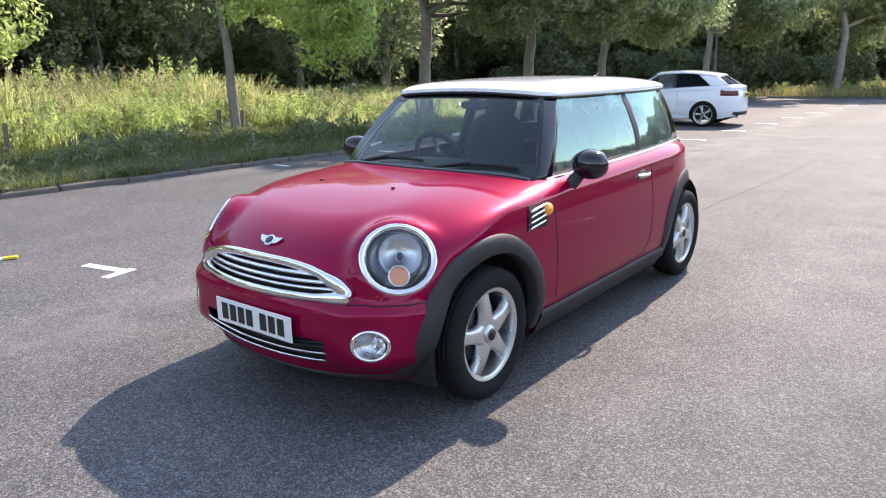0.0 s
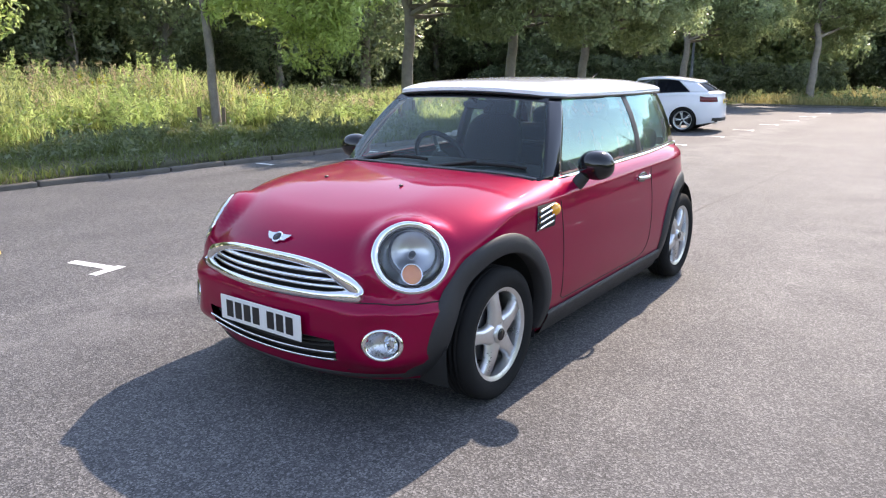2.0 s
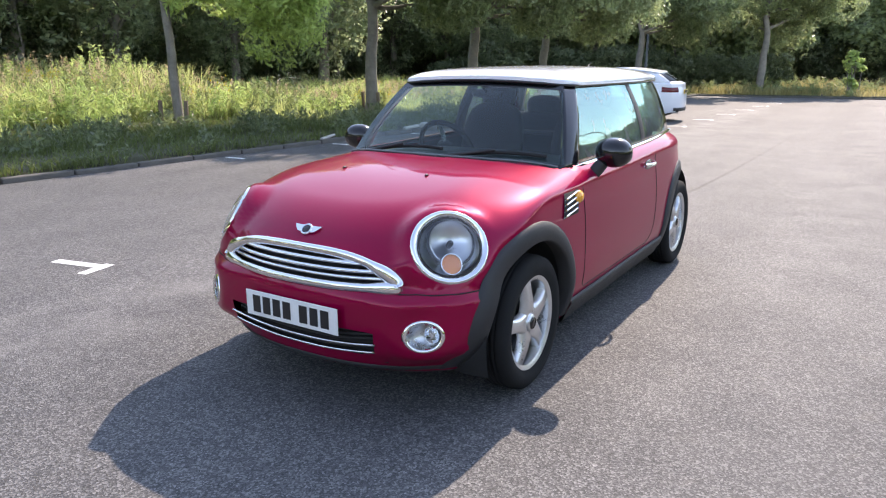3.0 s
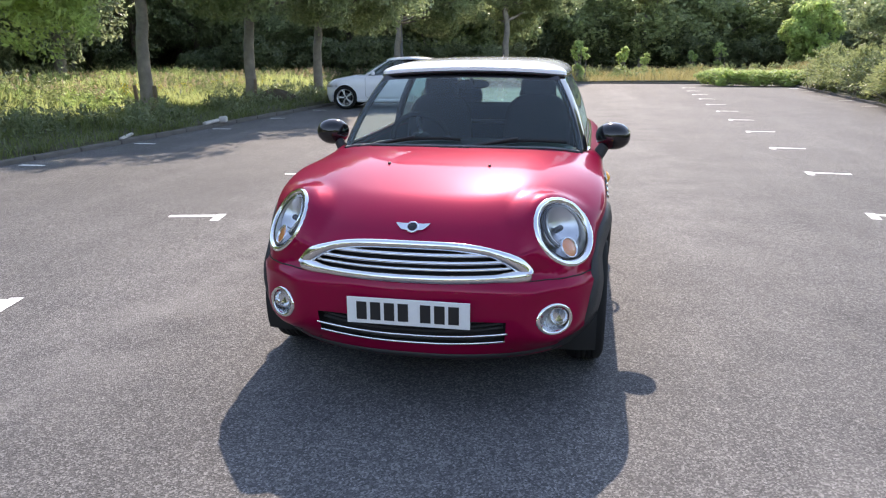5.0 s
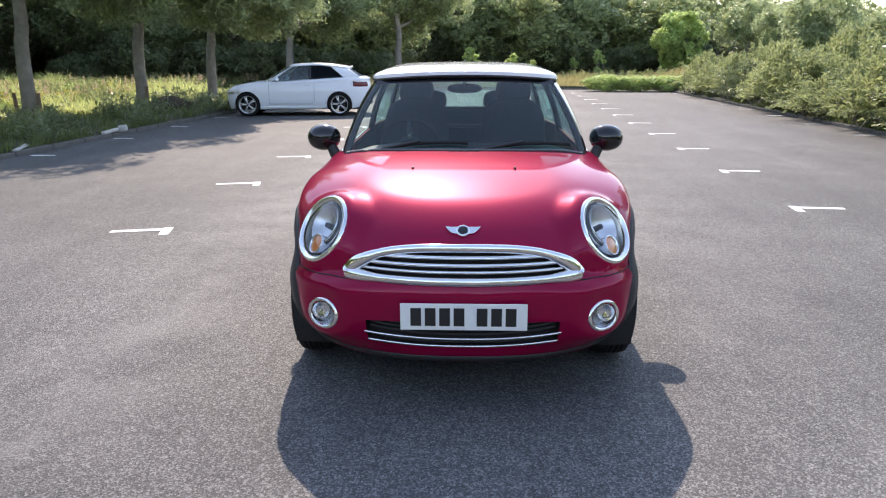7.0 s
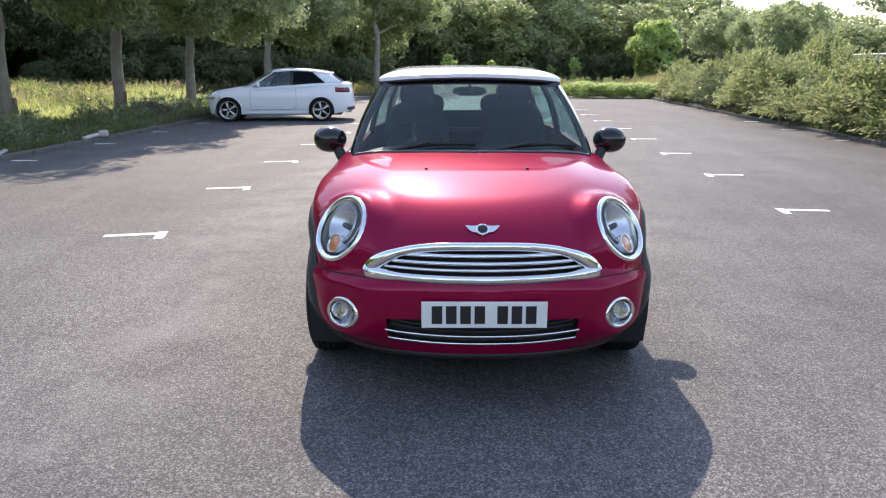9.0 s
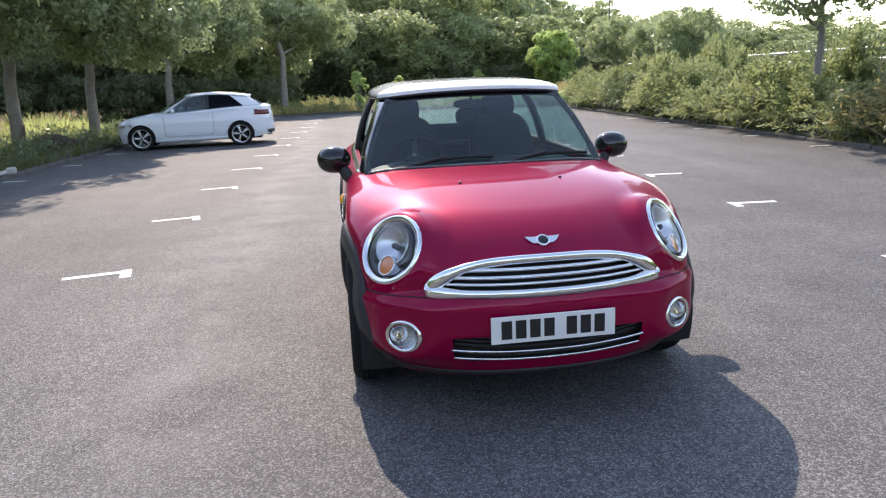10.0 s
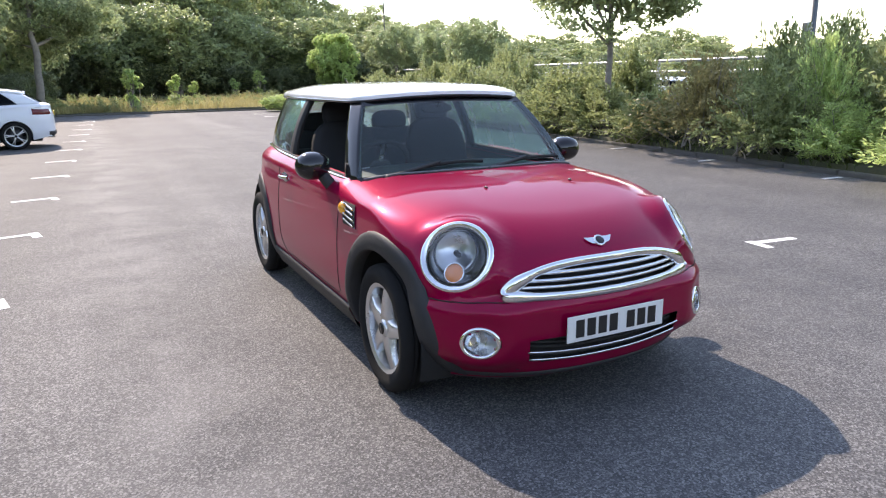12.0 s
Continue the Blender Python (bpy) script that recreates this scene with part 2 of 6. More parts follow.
LEAF_HEDGE = leafy("hedge_leaves", (0.055, 0.085, 0.032), (0.34, 0.39, 0.17), 0.42, (0.70, 0.78, 0.36))
LEAF_BRIGHT = leafy("bright_leaves", (0.17, 0.26, 0.08), (0.50, 0.64, 0.24), 0.52, (0.86, 1.0, 0.42))
# Verge grass tones: tall blades light for sun, short blades dark for shade.
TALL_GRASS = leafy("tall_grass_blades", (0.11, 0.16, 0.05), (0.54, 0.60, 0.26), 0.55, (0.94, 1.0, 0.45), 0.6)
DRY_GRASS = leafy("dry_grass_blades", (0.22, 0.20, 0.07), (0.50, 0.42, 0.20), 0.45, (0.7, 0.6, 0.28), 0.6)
GRASS = leafy("shade_toned_blades", (0.035, 0.055, 0.018), (0.12, 0.155, 0.048), 0.34, (0.34, 0.44, 0.12), 0.6)
SEED = leafy("seed_heads", (0.24, 0.19, 0.12), (0.56, 0.46, 0.33), 0.5, (0.8, 0.66, 0.46), 0.8)
FLOWER = leafy("yellow_flowers", (0.55, 0.42, 0.03), (0.75, 0.62, 0.05), 0.4, (0.7, 0.6, 0.05), 0.7)


# ---- mesh helpers ----
def thing(name, label, category, group="", kind="", at=None):
    ob = new(name)
    ob.empty_display_size = 0.2
    if at is not None:
        ob.matrix_world = at
    return tagged(ob, label, category, group, kind)


def make_mesh(name, V, F, mat, smooth=True):
    """A mesh from an array of places and an array of faces that all have as many corners, or a list of faces."""
    me = bpy.data.meshes.new(name)
    V = np.asarray(V, np.float32).reshape(-1, 3)
    if isinstance(F, np.ndarray):
        n, k = F.shape
        me.vertices.add(len(V))
        me.vertices.foreach_set("co", V.ravel())
        me.loops.add(n * k)
        me.loops.foreach_set("vertex_index", F.astype(np.int32).ravel())
        me.polygons.add(n)
        me.polygons.foreach_set("loop_start", np.arange(n, dtype=np.int32) * k)
        me.update(calc_edges=True)
    else:
        me.from_pydata(V.tolist(), [], F)
    me.validate()
    me.polygons.foreach_set("use_smooth", [smooth] * len(me.polygons))
    me.materials.append(mat)
    me.update()
    return me


def part(name, VF, mat, parent, label="", smooth=True):
    me = VF if isinstance(VF, bpy.types.Mesh) else make_mesh(name, VF[0], VF[1], mat, smooth)
    ob = new(name, me)
    ob.parent = parent
    if label:
        ob["label"] = label
    return ob


def solo(name, VF, mat, label, category, group="", kind="", smooth=True):
    ob = new(name, make_mesh(name, VF[0], VF[1], mat, smooth))
    return tagged(ob, label, category, group, kind)


def grid_faces(n, m, wrap_n=False, wrap_m=False):
    i, j = np.meshgrid(np.arange(n if wrap_n else n - 1), np.arange(m if wrap_m else m - 1), indexing="ij")
    i, j = i.ravel(), j.ravel()
    i2, j2 = (i + 1) % n, (j + 1) % m
    return np.stack([i * m + j, i * m + j2, i2 * m + j2, i2 * m + j], 1)


def skin(rows, wrap_n=False, wrap_m=False):
    R = np.asarray(rows, float)
    return R.reshape(-1, 3), grid_faces(R.shape[0], R.shape[1], wrap_n, wrap_m)


def join(*pieces):
    V, F, o = [], [], 0
    for v, f in pieces:
        v = np.asarray(v, float).reshape(-1, 3)
        V.append(v)
        F += [[int(i) + o for i in face] for face in f]
        o += len(v)
    return np.concatenate(V), F


def tube(path, radius, n=10, closed=False, flat=1.0, up=(0, 0, 1), caps=True):
    """A tube along a path. radius: one, or one a point. flat: its width across up, over its width along up."""
    P = np.asarray(path, float)
    k = len(P)
    r = np.ones(k) * radius
    T = np.roll(P, -1, 0) - np.roll(P, 1, 0) if closed else np.gradient(P, axis=0)
    T /= np.linalg.norm(T, axis=1, keepdims=True) + 1e-12
    up = np.asarray(up, float)
    A = np.cross(T, up)
    bad = np.linalg.norm(A, axis=1) < 1e-3
    A[bad] = np.cross(T[bad], (0.97, 0.2, 0.1))
    A /= np.linalg.norm(A, axis=1, keepdims=True)
    B = np.cross(A, T)
    a = np.linspace(0, 2 * np.pi, n, endpoint=False)
    R = P[:, None] + r[:, None, None] * (flat * np.cos(a)[None, :, None] * A[:, None] + np.sin(a)[None, :, None] * B[:, None])
    V, F = skin(R, closed, True)
    F = [list(f) for f in F]
    if caps and not closed:
        F += [list(range(n)), list(range((k - 1) * n, k * n))[::-1]]
    return V, F


def box(c, size, bevel=0.0, m=None):
    """A box with its edges bevelled."""
    bm = bmesh.new()
    bmesh.ops.create_cube(bm, size=1.0)
    bmesh.ops.scale(bm, vec=Vector(size), verts=bm.verts)
    if bevel:
        bmesh.ops.bevel(bm, geom=bm.edges[:], offset=bevel, segments=2, profile=0.5, affect="EDGES")
    if m is not None:
        bm.transform(m)
    bmesh.ops.translate(bm, vec=Vector(c), verts=bm.verts)
    V = [v.co[:] for v in bm.verts]
    bm.verts.index_update()
    F = [[v.index for v in f.verts] for f in bm.faces]
    bm.free()
    return np.array(V), F


def lathe(profile, n=48, axis="x"):
    """Turns a profile of (along, radius) round an axis."""
    p = np.asarray(profile, float)
    a = np.linspace(0, 2 * np.pi, n, endpoint=False)
    along, r = p[:, 0][:, None] + 0 * a, p[:, 1][:, None] * np.ones_like(a)
    c, s = r * np.cos(a), r * np.sin(a)
    R = np.stack({"x": (along, c, s), "y": (c, along, s), "z": (c, s, along)}[axis], -1)
    return skin(R, False, True)


def ellipsoid(c, r, n=28, m=16, power=1.0):
    u, v = np.linspace(0, 2 * np.pi, n, endpoint=False), np.linspace(-np.pi / 2, np.pi / 2, m)
    sp = lambda w: np.sign(w) * np.abs(w) ** power
    R = np.stack([np.outer(sp(np.cos(v)), sp(np.cos(u))), np.outer(sp(np.cos(v)), sp(np.sin(u))), np.outer(sp(np.sin(v)), np.ones(n))], -1)
    return skin(R * np.array(r) + np.array(c), False, True)


def moved(VF, m):
    V = np.asarray(VF[0], float)
    M = np.array(m)
    return V @ M[:3, :3].T + M[:3, 3], VF[1]


def smooth_step(a, b, x):
    t = np.clip((np.asarray(x, float) - a) / (b - a), 0, 1)
    return t * t * (3 - 2 * t)


# ---- ground, car park, kerbs, bay marks ----
FAR_Y = 32.0


def kerb_l(y):
    return -7.35 + 0.05 * y


def kerb_r(y):
    return 7.40 + 0.06 * y


def terrain_z(x, y):
    """The verge lies a little over the asphalt; behind it the land rises to the woods."""
    x, y = np.asarray(x, float), np.asarray(y, float)
    left = 0.11 + 0.9 * smooth_step(-13.5, -26, x) * (0.35 + 0.65 * smooth_step(16, 9, y))
    far = 0.10 + 1.2 * smooth_step(44, 60, y) + 3.0 * smooth_step(58, 110, y)
    right = 0.12 + 0.55 * (smooth_step(0.5, 4.0, x - kerb_r(y)) - smooth_step(7.5, 10.0, x - kerb_r(y)))
    h = np.where(x < kerb_l(y) - 0.062, left, -0.06)
    h = np.where(x > kerb_r(y) + 0.062, right, h)
    h = np.where(y > FAR_Y + 0.062, np.maximum(far, np.where(h < 0, 0, h)), h)
    return h


def ground_sheet():
    ys = np.concatenate([[-900, -300, -120, -60], np.linspace(-40, FAR_Y - 0.3, 40), FAR_Y + np.array([0.0, 0.058, 0.064]), FAR_Y + np.linspace(0.6, 90, 54), [200, 400, 900]])
    rows = []
    for y in ys:
        c = np.clip(y, -40, FAR_Y)
        l, r = kerb_l(c), kerb_r(c)
        x = np.concatenate([[-900, -300, -120], np.linspace(-60, l - 0.4, 60), [l - 0.066, l - 0.060], np.linspace(l + 0.2, r - 0.2, 8), [r + 0.060, r + 0.066], np.linspace(r + 0.4, 70, 50), [120, 300, 900]])
        z = terrain_z(x, np.full(len(x), y)) if -40 <= y <= FAR_Y else terrain_z(x + 0 * x, np.full(len(x), y))
        rough = np.sin(x * 1.7 + 0.6 * y) * np.sin(y * 1.3 - x * 0.4) * 0.02 + np.sin(x * 0.31) * np.sin(y * 0.23) * 0.04
        rows.append(np.stack([x, np.full(len(x), y), z + np.where(z > 0.08, np.maximum(rough, -0.02), 0)], 1))
    return skin(rows)


ground = solo("ground", ground_sheet(), TURF, "rough grassy ground of the verges round the car park", "ground", kind="structure")


def asphalt_sheet():
    ys = np.concatenate([[-80, -40, -20], np.linspace(-12, FAR_Y + 0.1, 50)])
    rows = []
    for y in ys:
        x0, x1 = kerb_l(y) - 0.02, kerb_r(y) + 0.02
        x = np.linspace(x0, x1, 30)
        rows.append(np.stack([x, np.full(30, y), 0.0 * x], 1))
    V, F = skin(rows)
    return V, F


road = solo("road", asphalt_sheet(), ASPHALT, "worn grey asphalt surface of the car park", "asphalt", kind="structure")


def mark_mesh(stem, bar, w=0.085):
    """A bay mark: a short stem with a cross bar at its aisle end, worn along the edges."""
    rng = np.random.default_rng(5)

    def strip(a, b):
        k = 14
        a, b = np.array(a), np.array(b)
        side = np.array([-(b - a)[1], (b - a)[0]]) / np.linalg.norm(b - a) * w / 2
        rows = []
        for t in np.linspace(0, 1, k):
            c = a + t * (b - a)
            j = rng.normal(0, 0.004, 2)
            rows.append([(*(c - side * (1 + j[0] * 8)), 0.004), (*(c + side * (1 + j[1] * 8)), 0.004)])
        return skin(rows)

    return join(strip((0.043, 0), (stem, 0)), strip((0, -bar), (0, bar * 0.35)))


mark_t = make_mesh("bay_mark", *mark_mesh(0.47, 0.20), MARKING, False)
mark_i = make_mesh("kerb_mark", *mark_mesh(0.34, 0.05), MARKING, False)


def bay_mark(me, m):
    ob = new("bay_mark", me)
    ob.matrix_world = m
    return tagged(ob, "worn white painted bay mark on the asphalt", "road marking", "bay marks")


for k in range(-2, 12):
    y = 1.92 + 2.4 * k
    bay_mark(mark_t, pose(3.07 + 0.053 * y, y - 0.02, 0, 0, 0, -6))
    bay_mark(mark_i, pose(kerb_r(y) - 0.52, y - 0.25, 0, 0, 0, -4))
for k in range(-2, 12):
    y = 0.84 + 2.4 * k
    flip = Matrix.Scale(-1, 4, (1, 0, 0))
    bay_mark(mark_t, pose(-2.74 + 0.042 * y, y - 0.02, 0, 0, 0, 12) @ flip)
    if k > 1:
        bay_mark(mark_i, pose(kerb_l(y) + 0.55, y, 0, 0, 0, 4) @ flip)

# a fine joint that runs along the aisle
def joint_line():
    rng = np.random.default_rng(8)
    ys = np.linspace(5.2, 20.0, 90)
    xs = 0.04 + 0.027 * ys + np.cumsum(rng.normal(0, 0.006, 90))
    w = 0.003 + 0.004 * rng.random(90)
    return skin([[(x - a, y, 0.003), (x + a, y, 0.003)] for x, y, a in zip(xs, ys, w)])


solo("asphalt_joint", joint_line(), TAR, "fine dark joint running along the asphalt", "joint", kind="structure", smooth=False)

# a thin strip of pale litter with a yellow end
litter = thing("litter_strip", "thin broken white strip with a yellow end lying on asphalt", "litter", at=pose(-3.93, 0.36, 0.0, 0, 0, 62))
part("strip", box((-0.16, 0, 0.012), (0.42, 0.05, 0.02), 0.004), MARKING, litter, "dirty white strip", smooth=False)
part("strip_end", box((0.10, 0.004, 0.014), (0.11, 0.052, 0.022), 0.004), PLATE_YELLOW, litter, "yellow end", smooth=False)


def kerb_stone():
    return box((0, 0, 0.0), (0.125, 0.905, 0.15), 0.018)


kerb = thing("kerb", "grey concrete kerb stones along the edge of the car park", "kerb", kind="structure")
stone = make_mesh("kerb_stone", *kerb_stone(), CONCRETE, False)


def lay_kerb(x0, y0, x1, y1):
    d = np.array([x1 - x0, y1 - y0])
    n = int(np.linalg.norm(d) / 0.915)
    a = math.degrees(math.atan2(-d[0], d[1]))
    for i in range(n):
        c = np.array([x0, y0]) + d * (i + 0.5) / n
        ob = part("kerb_stone", stone, CONCRETE, kerb)
        ob.matrix_world = pose(c[0], c[1], random.uniform(-0.012, 0.006), random.uniform(-0.8, 0.8), random.uniform(-1, 1), a + random.uniform(-0.6, 0.6))


lay_kerb(kerb_l(-6), -6, kerb_l(FAR_Y), FAR_Y)
lay_kerb(kerb_r(-6), -6, kerb_r(FAR_Y), FAR_Y)
lay_kerb(kerb_l(FAR_Y), FAR_Y, kerb_r(FAR_Y), FAR_Y)


# ---- cars: shared forms ----
def half_outline(a, bf, nf, y_flat, br, nr, kf=56, ks=70, kr=40):
    """The plan of one side of a car: a rounded front, a straight flank and a rounded tail."""
    t = np.linspace(0, np.pi / 2, kf)
    fx, fy = a * np.sin(t) ** (2 / nf), bf * (1 - np.cos(t) ** (2 / nf))
    sy = np.linspace(bf, y_flat, ks)[1:-1]
    sx = np.full(len(sy), a)
    t = np.linspace(0, np.pi / 2, kr)
    rx, ry = a * np.cos(t) ** (2 / nr), y_flat + br * np.sin(t) ** (2 / nr)
    P = np.stack([np.r_[fx, sx, rx], np.r_[fy, sy, ry]], 1)
    step = np.linalg.norm(np.diff(P, axis=0), axis=1)
    s = np.r_[0, np.cumsum(step)]
    keep = np.r_[True, step > 1e-6]
    q = np.linspace(0, s[-1], kf + ks + kr)
    return np.stack([np.interp(q, s[keep], P[keep, 0]), np.interp(q, s[keep], P[keep, 1])], 1)


def shell(P, z_low, z_edge, inset, z_top, radius, levels=26, rings=30):
    """One side of a body: a flank over the outline P up to z_edge, then a rounded edge and the top. Mirrored and welded."""
    T = np.gradient(P, axis=0)
    T /= np.linalg.norm(T, axis=1, keepdims=True)
    N = np.stack([T[:, 1], -T[:, 0]], 1)
    N[0], N[-1] = (0, -1), (0, 1)
    zE, R = z_edge(P[:, 0], P[:, 1]), radius(P[:, 0], P[:, 1])
    zL = z_low(P[:, 0], P[:, 1])
    rows = []
    for s in np.linspace(0, 1, levels):
        z = zL + s * (zE - zL)
        Q = P - N * inset(z, P[:, 1])[:, None]
        rows.append(np.stack([np.maximum(Q[:, 0], 0), Q[:, 1], z], 1))
    B = rows[-1][:, :2]
    full = np.concatenate([B, B * (-1, 1)])
    z2, r2 = np.r_[zE, zE], np.r_[R, R]
    for g in 1 - np.cos(np.linspace(0, np.pi / 2, rings))[1:]:
        x, y = B[:, 0] * (1 - g), B[:, 1]
        d2 = (x[:, None] - full[None, :, 0]) ** 2 + (y[:, None] - full[None, :, 1]) ** 2
        w = 1 / (d2 + 1e-5) ** 3
        e = (w * z2).sum(1) / w.sum(1)
        r = (w * r2).sum(1) / w.sum(1)
        t = np.clip(np.sqrt(d2.min(1)) / r, 0, 1)
        rows.append(np.stack([x, y, e + (z_top(x, y) - e) * np.sqrt(1 - (1 - t) ** 2)], 1))
    V, F = skin(rows)
    return V, F


def mirrored(V, F):
    """Joins a half with its mirror image and welds the middle."""
    bm = bmesh.new()
    for sign in (1, -1):
        vs = [bm.verts.new((sign * x, y, z)) for x, y, z in V]
        for f in F:
            ids = [vs[i] for i in (f if sign > 0 else f[::-1])]
            try:
                bm.faces.new(ids)
            except ValueError:
                pass
    bmesh.ops.remove_doubles(bm, verts=bm.verts, dist=2e-4)
    bmesh.ops.dissolve_degenerate(bm, dist=1e-5, edges=bm.edges)
    bmesh.ops.recalc_face_normals(bm, faces=bm.faces)
    return bm


from mathutils.bvhtree import BVHTree


class Skin:
    """A body surface on which trims and lamps are laid."""

    def __init__(self, bm):
        self.tree = BVHTree.FromBMesh(bm)

    def along(self, p, d):
        d = Vector(d).normalized()
        hit, n, _, _ = self.tree.ray_cast(Vector(p) - d * 0.6, d, 1.6)
        return (hit, n) if hit is not None else (None, None)

    def front(self, x, z, out=0.0):
        h, _ = self.along((x, -0.2, z), (0, 1, 0))
        return (x, (h.y if h else 0.3) - out, z)

    def side(self, y, z, s=1, out=0.0):
        h, _ = self.along((s * 1.4, y, z), (-s, 0, 0))
        return ((h.x if h else s * 0.75) + s * out, y, z)

    def top(self, x, y, out=0.0):
        h, _ = self.along((x, y, 1.4), (0, 0, -1))
        return (x, y, (h.z if h else 0.9) + out)

    def near(self, p, out=0.0):
        h, n, _, _ = self.tree.find_nearest(Vector(p))
        return tuple(h + n * out), n


def take_faces(bm, test):
    gone = [f for f in bm.faces if test(f.calc_center_median())]
    bmesh.ops.delete(bm, geom=gone, context="FACES")


def bm_mesh(name, bm, mat, smooth=True):
    me = bpy.data.meshes.new(name)
    bm.to_mesh(me)
    bm.free()
    me.polygons.foreach_set("use_smooth", [smooth] * len(me.polygons))
    me.materials.append(mat)
    return me


def ruled(base, top, bulge=0.0, k=10, away=(0, 0, 0)):
    """A pane between two curves, slightly swollen."""
    B, T, A = np.asarray(base, float), np.asarray(top, float), np.asarray(away, float)
    return skin([B + v * (T - B) + A * bulge * 4 * v * (1 - v) for v in np.linspace(0, 1, k)])


def thicken(VF, mat, name, parent, depth, label=""):
    """A panel with a thickness of its own."""
    ob = part(name, VF, mat, parent, label)
    s = ob.modifiers.new("thickness", "SOLIDIFY")
    s.thickness, s.offset = depth, -1
    return ob


def disc_rows(C, U, W, N, a, b, offs, n=48):
    """Rings about C in the plane of U and W, at fractions and heights given by offs."""
    t = np.linspace(0, 2 * np.pi, n, endpoint=False)
    rows = []
    for f, h in offs:
        rows.append(C + f * a * np.cos(t)[:, None] * U + f * b * np.sin(t)[:, None] * W + h * N)
    return rows


# ---- wheels ----
def star_wheel(parent, at, outside, spokes=5, r_tyre=0.302, w=0.178, r_rim=0.216, name="wheel", twin=False):
    """A wheel under its car: tyre, rim, spokes, hub, cap and brake disc. outside: +1 or -1 along x."""
    root = new(name)
    root.parent = parent
    root.matrix_local = at
    h = w / 2
    prof = [(-h * 0.80, r_rim - 0.008), (-h * 0.98, r_rim + 0.022), (-h, r_rim + 0.05), (-h * 0.93, r_tyre - 0.022), (-h * 0.80, r_tyre - 0.006), (-h * 0.5, r_tyre)]
    for g in (-0.42, -0.14, 0.14, 0.42):
        prof += [(h * (g - 0.05), r_tyre), (h * (g - 0.04), r_tyre - 0.007), (h * (g + 0.04), r_tyre - 0.007), (h * (g + 0.05), r_tyre)]
    prof += [(-p, r) for p, r in prof[:6][::-1]]
    part("tyre", lathe(prof, 64), RUBBER, root, "black road tyre with a grooved tread")
    o = outside
    lip = [(o * h * 0.72, r_rim - 0.022), (o * h * 0.82, r_rim - 0.006), (o * h * 0.84, r_rim), (o * h * 0.70, r_rim + 0.002), (o * h * 0.5, r_rim - 0.012), (-o * h * 0.8, r_rim - 0.016), (-o * h * 0.8, r_rim - 0.022), (o * h * 0.3, r_rim - 0.030), (o * h * 0.72, r_rim - 0.022)]
    part("rim", lathe(lip, 64), ALLOY, root, "silver alloy rim")
    for i in range(spokes):
        a = 2 * np.pi * i / spokes + np.pi / 2
        for da in ((-0.13, 0.13) if twin else (0.0,)):
            rows = []
            for f in np.linspace(0, 1, 7):
                r = 0.03 + f * (r_rim - 0.05)
                half = 0.018 * (1 - 0.36 * np.sin(f * 2.4)) if twin else 0.040 * (1 - f) ** 2 + 0.022 + 0.016 * f**3
                x = o * (h * 0.66 + 0.010 * np.sin(f * 3.0) - 0.006 * f)
                ang = a + da * (0.2 + 0.8 * f)
                e, s = np.array([0, np.cos(ang), np.sin(ang)]), np.array([0, -np.sin(ang), np.cos(ang)])
                c = e * r
                X = np.array([1, 0, 0])
                rows.append([c + s * half + X * (x - o * 0.034), c + s * half * 0.92 + X * (x - o * 0.004), c + s * half * 0.62 + X * (x + o * 0.005), c + X * (x - o * 0.001), c - s * half * 0.62 + X * (x + o * 0.005), c - s * half * 0.92 + X * (x - o * 0.004), c - s * half + X * (x - o * 0.034)])
            part("spoke", skin(rows), ALLOY, root, "silver alloy spoke")
    part("hub", lathe([(o * h * 0.2, 0.046), (o * h * 0.62, 0.044), (o * h * 0.76, 0.038), (o * h * 0.82, 0.033), (o * h * 0.82, 0.0)], 40), ALLOY, root)
    part("hub_cap", lathe([(o * h * 0.84, 0.028), (o * h * 0.89, 0.025), (o * h * 0.90, 0.0)], 32), GLOSS_BLACK, root, "black centre cap")
    part("brake_disc", lathe([(o * 0.012, 0.06), (o * 0.012, 0.135), (-o * 0.012, 0.135), (-o * 0.012, 0.0)], 48), DARK_METAL, root, "dull brake disc")
    for i in range(spokes):
        a = 2 * np.pi * (i + 0.5) / spokes + np.pi / 2
        part("wheel_bolt", moved(lathe([(o * h * 0.35, 0.011), (o * h * 0.62, 0.010), (o * h * 0.64, 0.0)], 8), pose(0, 0.034 * math.cos(a), 0.034 * math.sin(a))), DARK_METAL, root)
    return root


# ---- the red hatchback ----
Y_F, Y_R, HUB_Z = 0.692, 3.159, 0.302
car = thing("red_hatchback", "red three-door hatchback with white roof and chrome trim on asphalt", "car", at=Matrix.Diagonal((1, 1, 1.02, 1)))

P_BODY = half_outline(0.822, 0.76, 2.36, 2.75, 0.93, 2.9)


def body_edge(x, y):
    return 0.590 + 0.240 * smooth_step(0.08, 0.90, y) + 0.03 * smooth_step(1.2, 3.0, y) - 0.06 * smooth_step(3.3, 3.68, y)


def body_low(x, y):
    return 0.175 + 0.02 * smooth_step(0.5, 0.0, y) + 0.08 * smooth_step(3.1, 3.68, y)


def body_inset(z, y):
    low = 0.075 * np.clip((0.44 - z) / 0.26, 0, 1) ** 2.2
    nose = smooth_step(0.7, 0.25, y)
    lip = 0.020 * smooth_step(0.50, 0.56, z) * nose
    low = low - 0.058 * smooth_step(0.575, 0.515, z) * smooth_step(0.20, 0.32, z) * smooth_step(0.0, 0.12, y) * smooth_step(0.62, 0.20, y)
    return low + lip + 0.030 * np.clip((z - 0.5) / 0.33, 0, 1) ** 2 * (1 - nose)


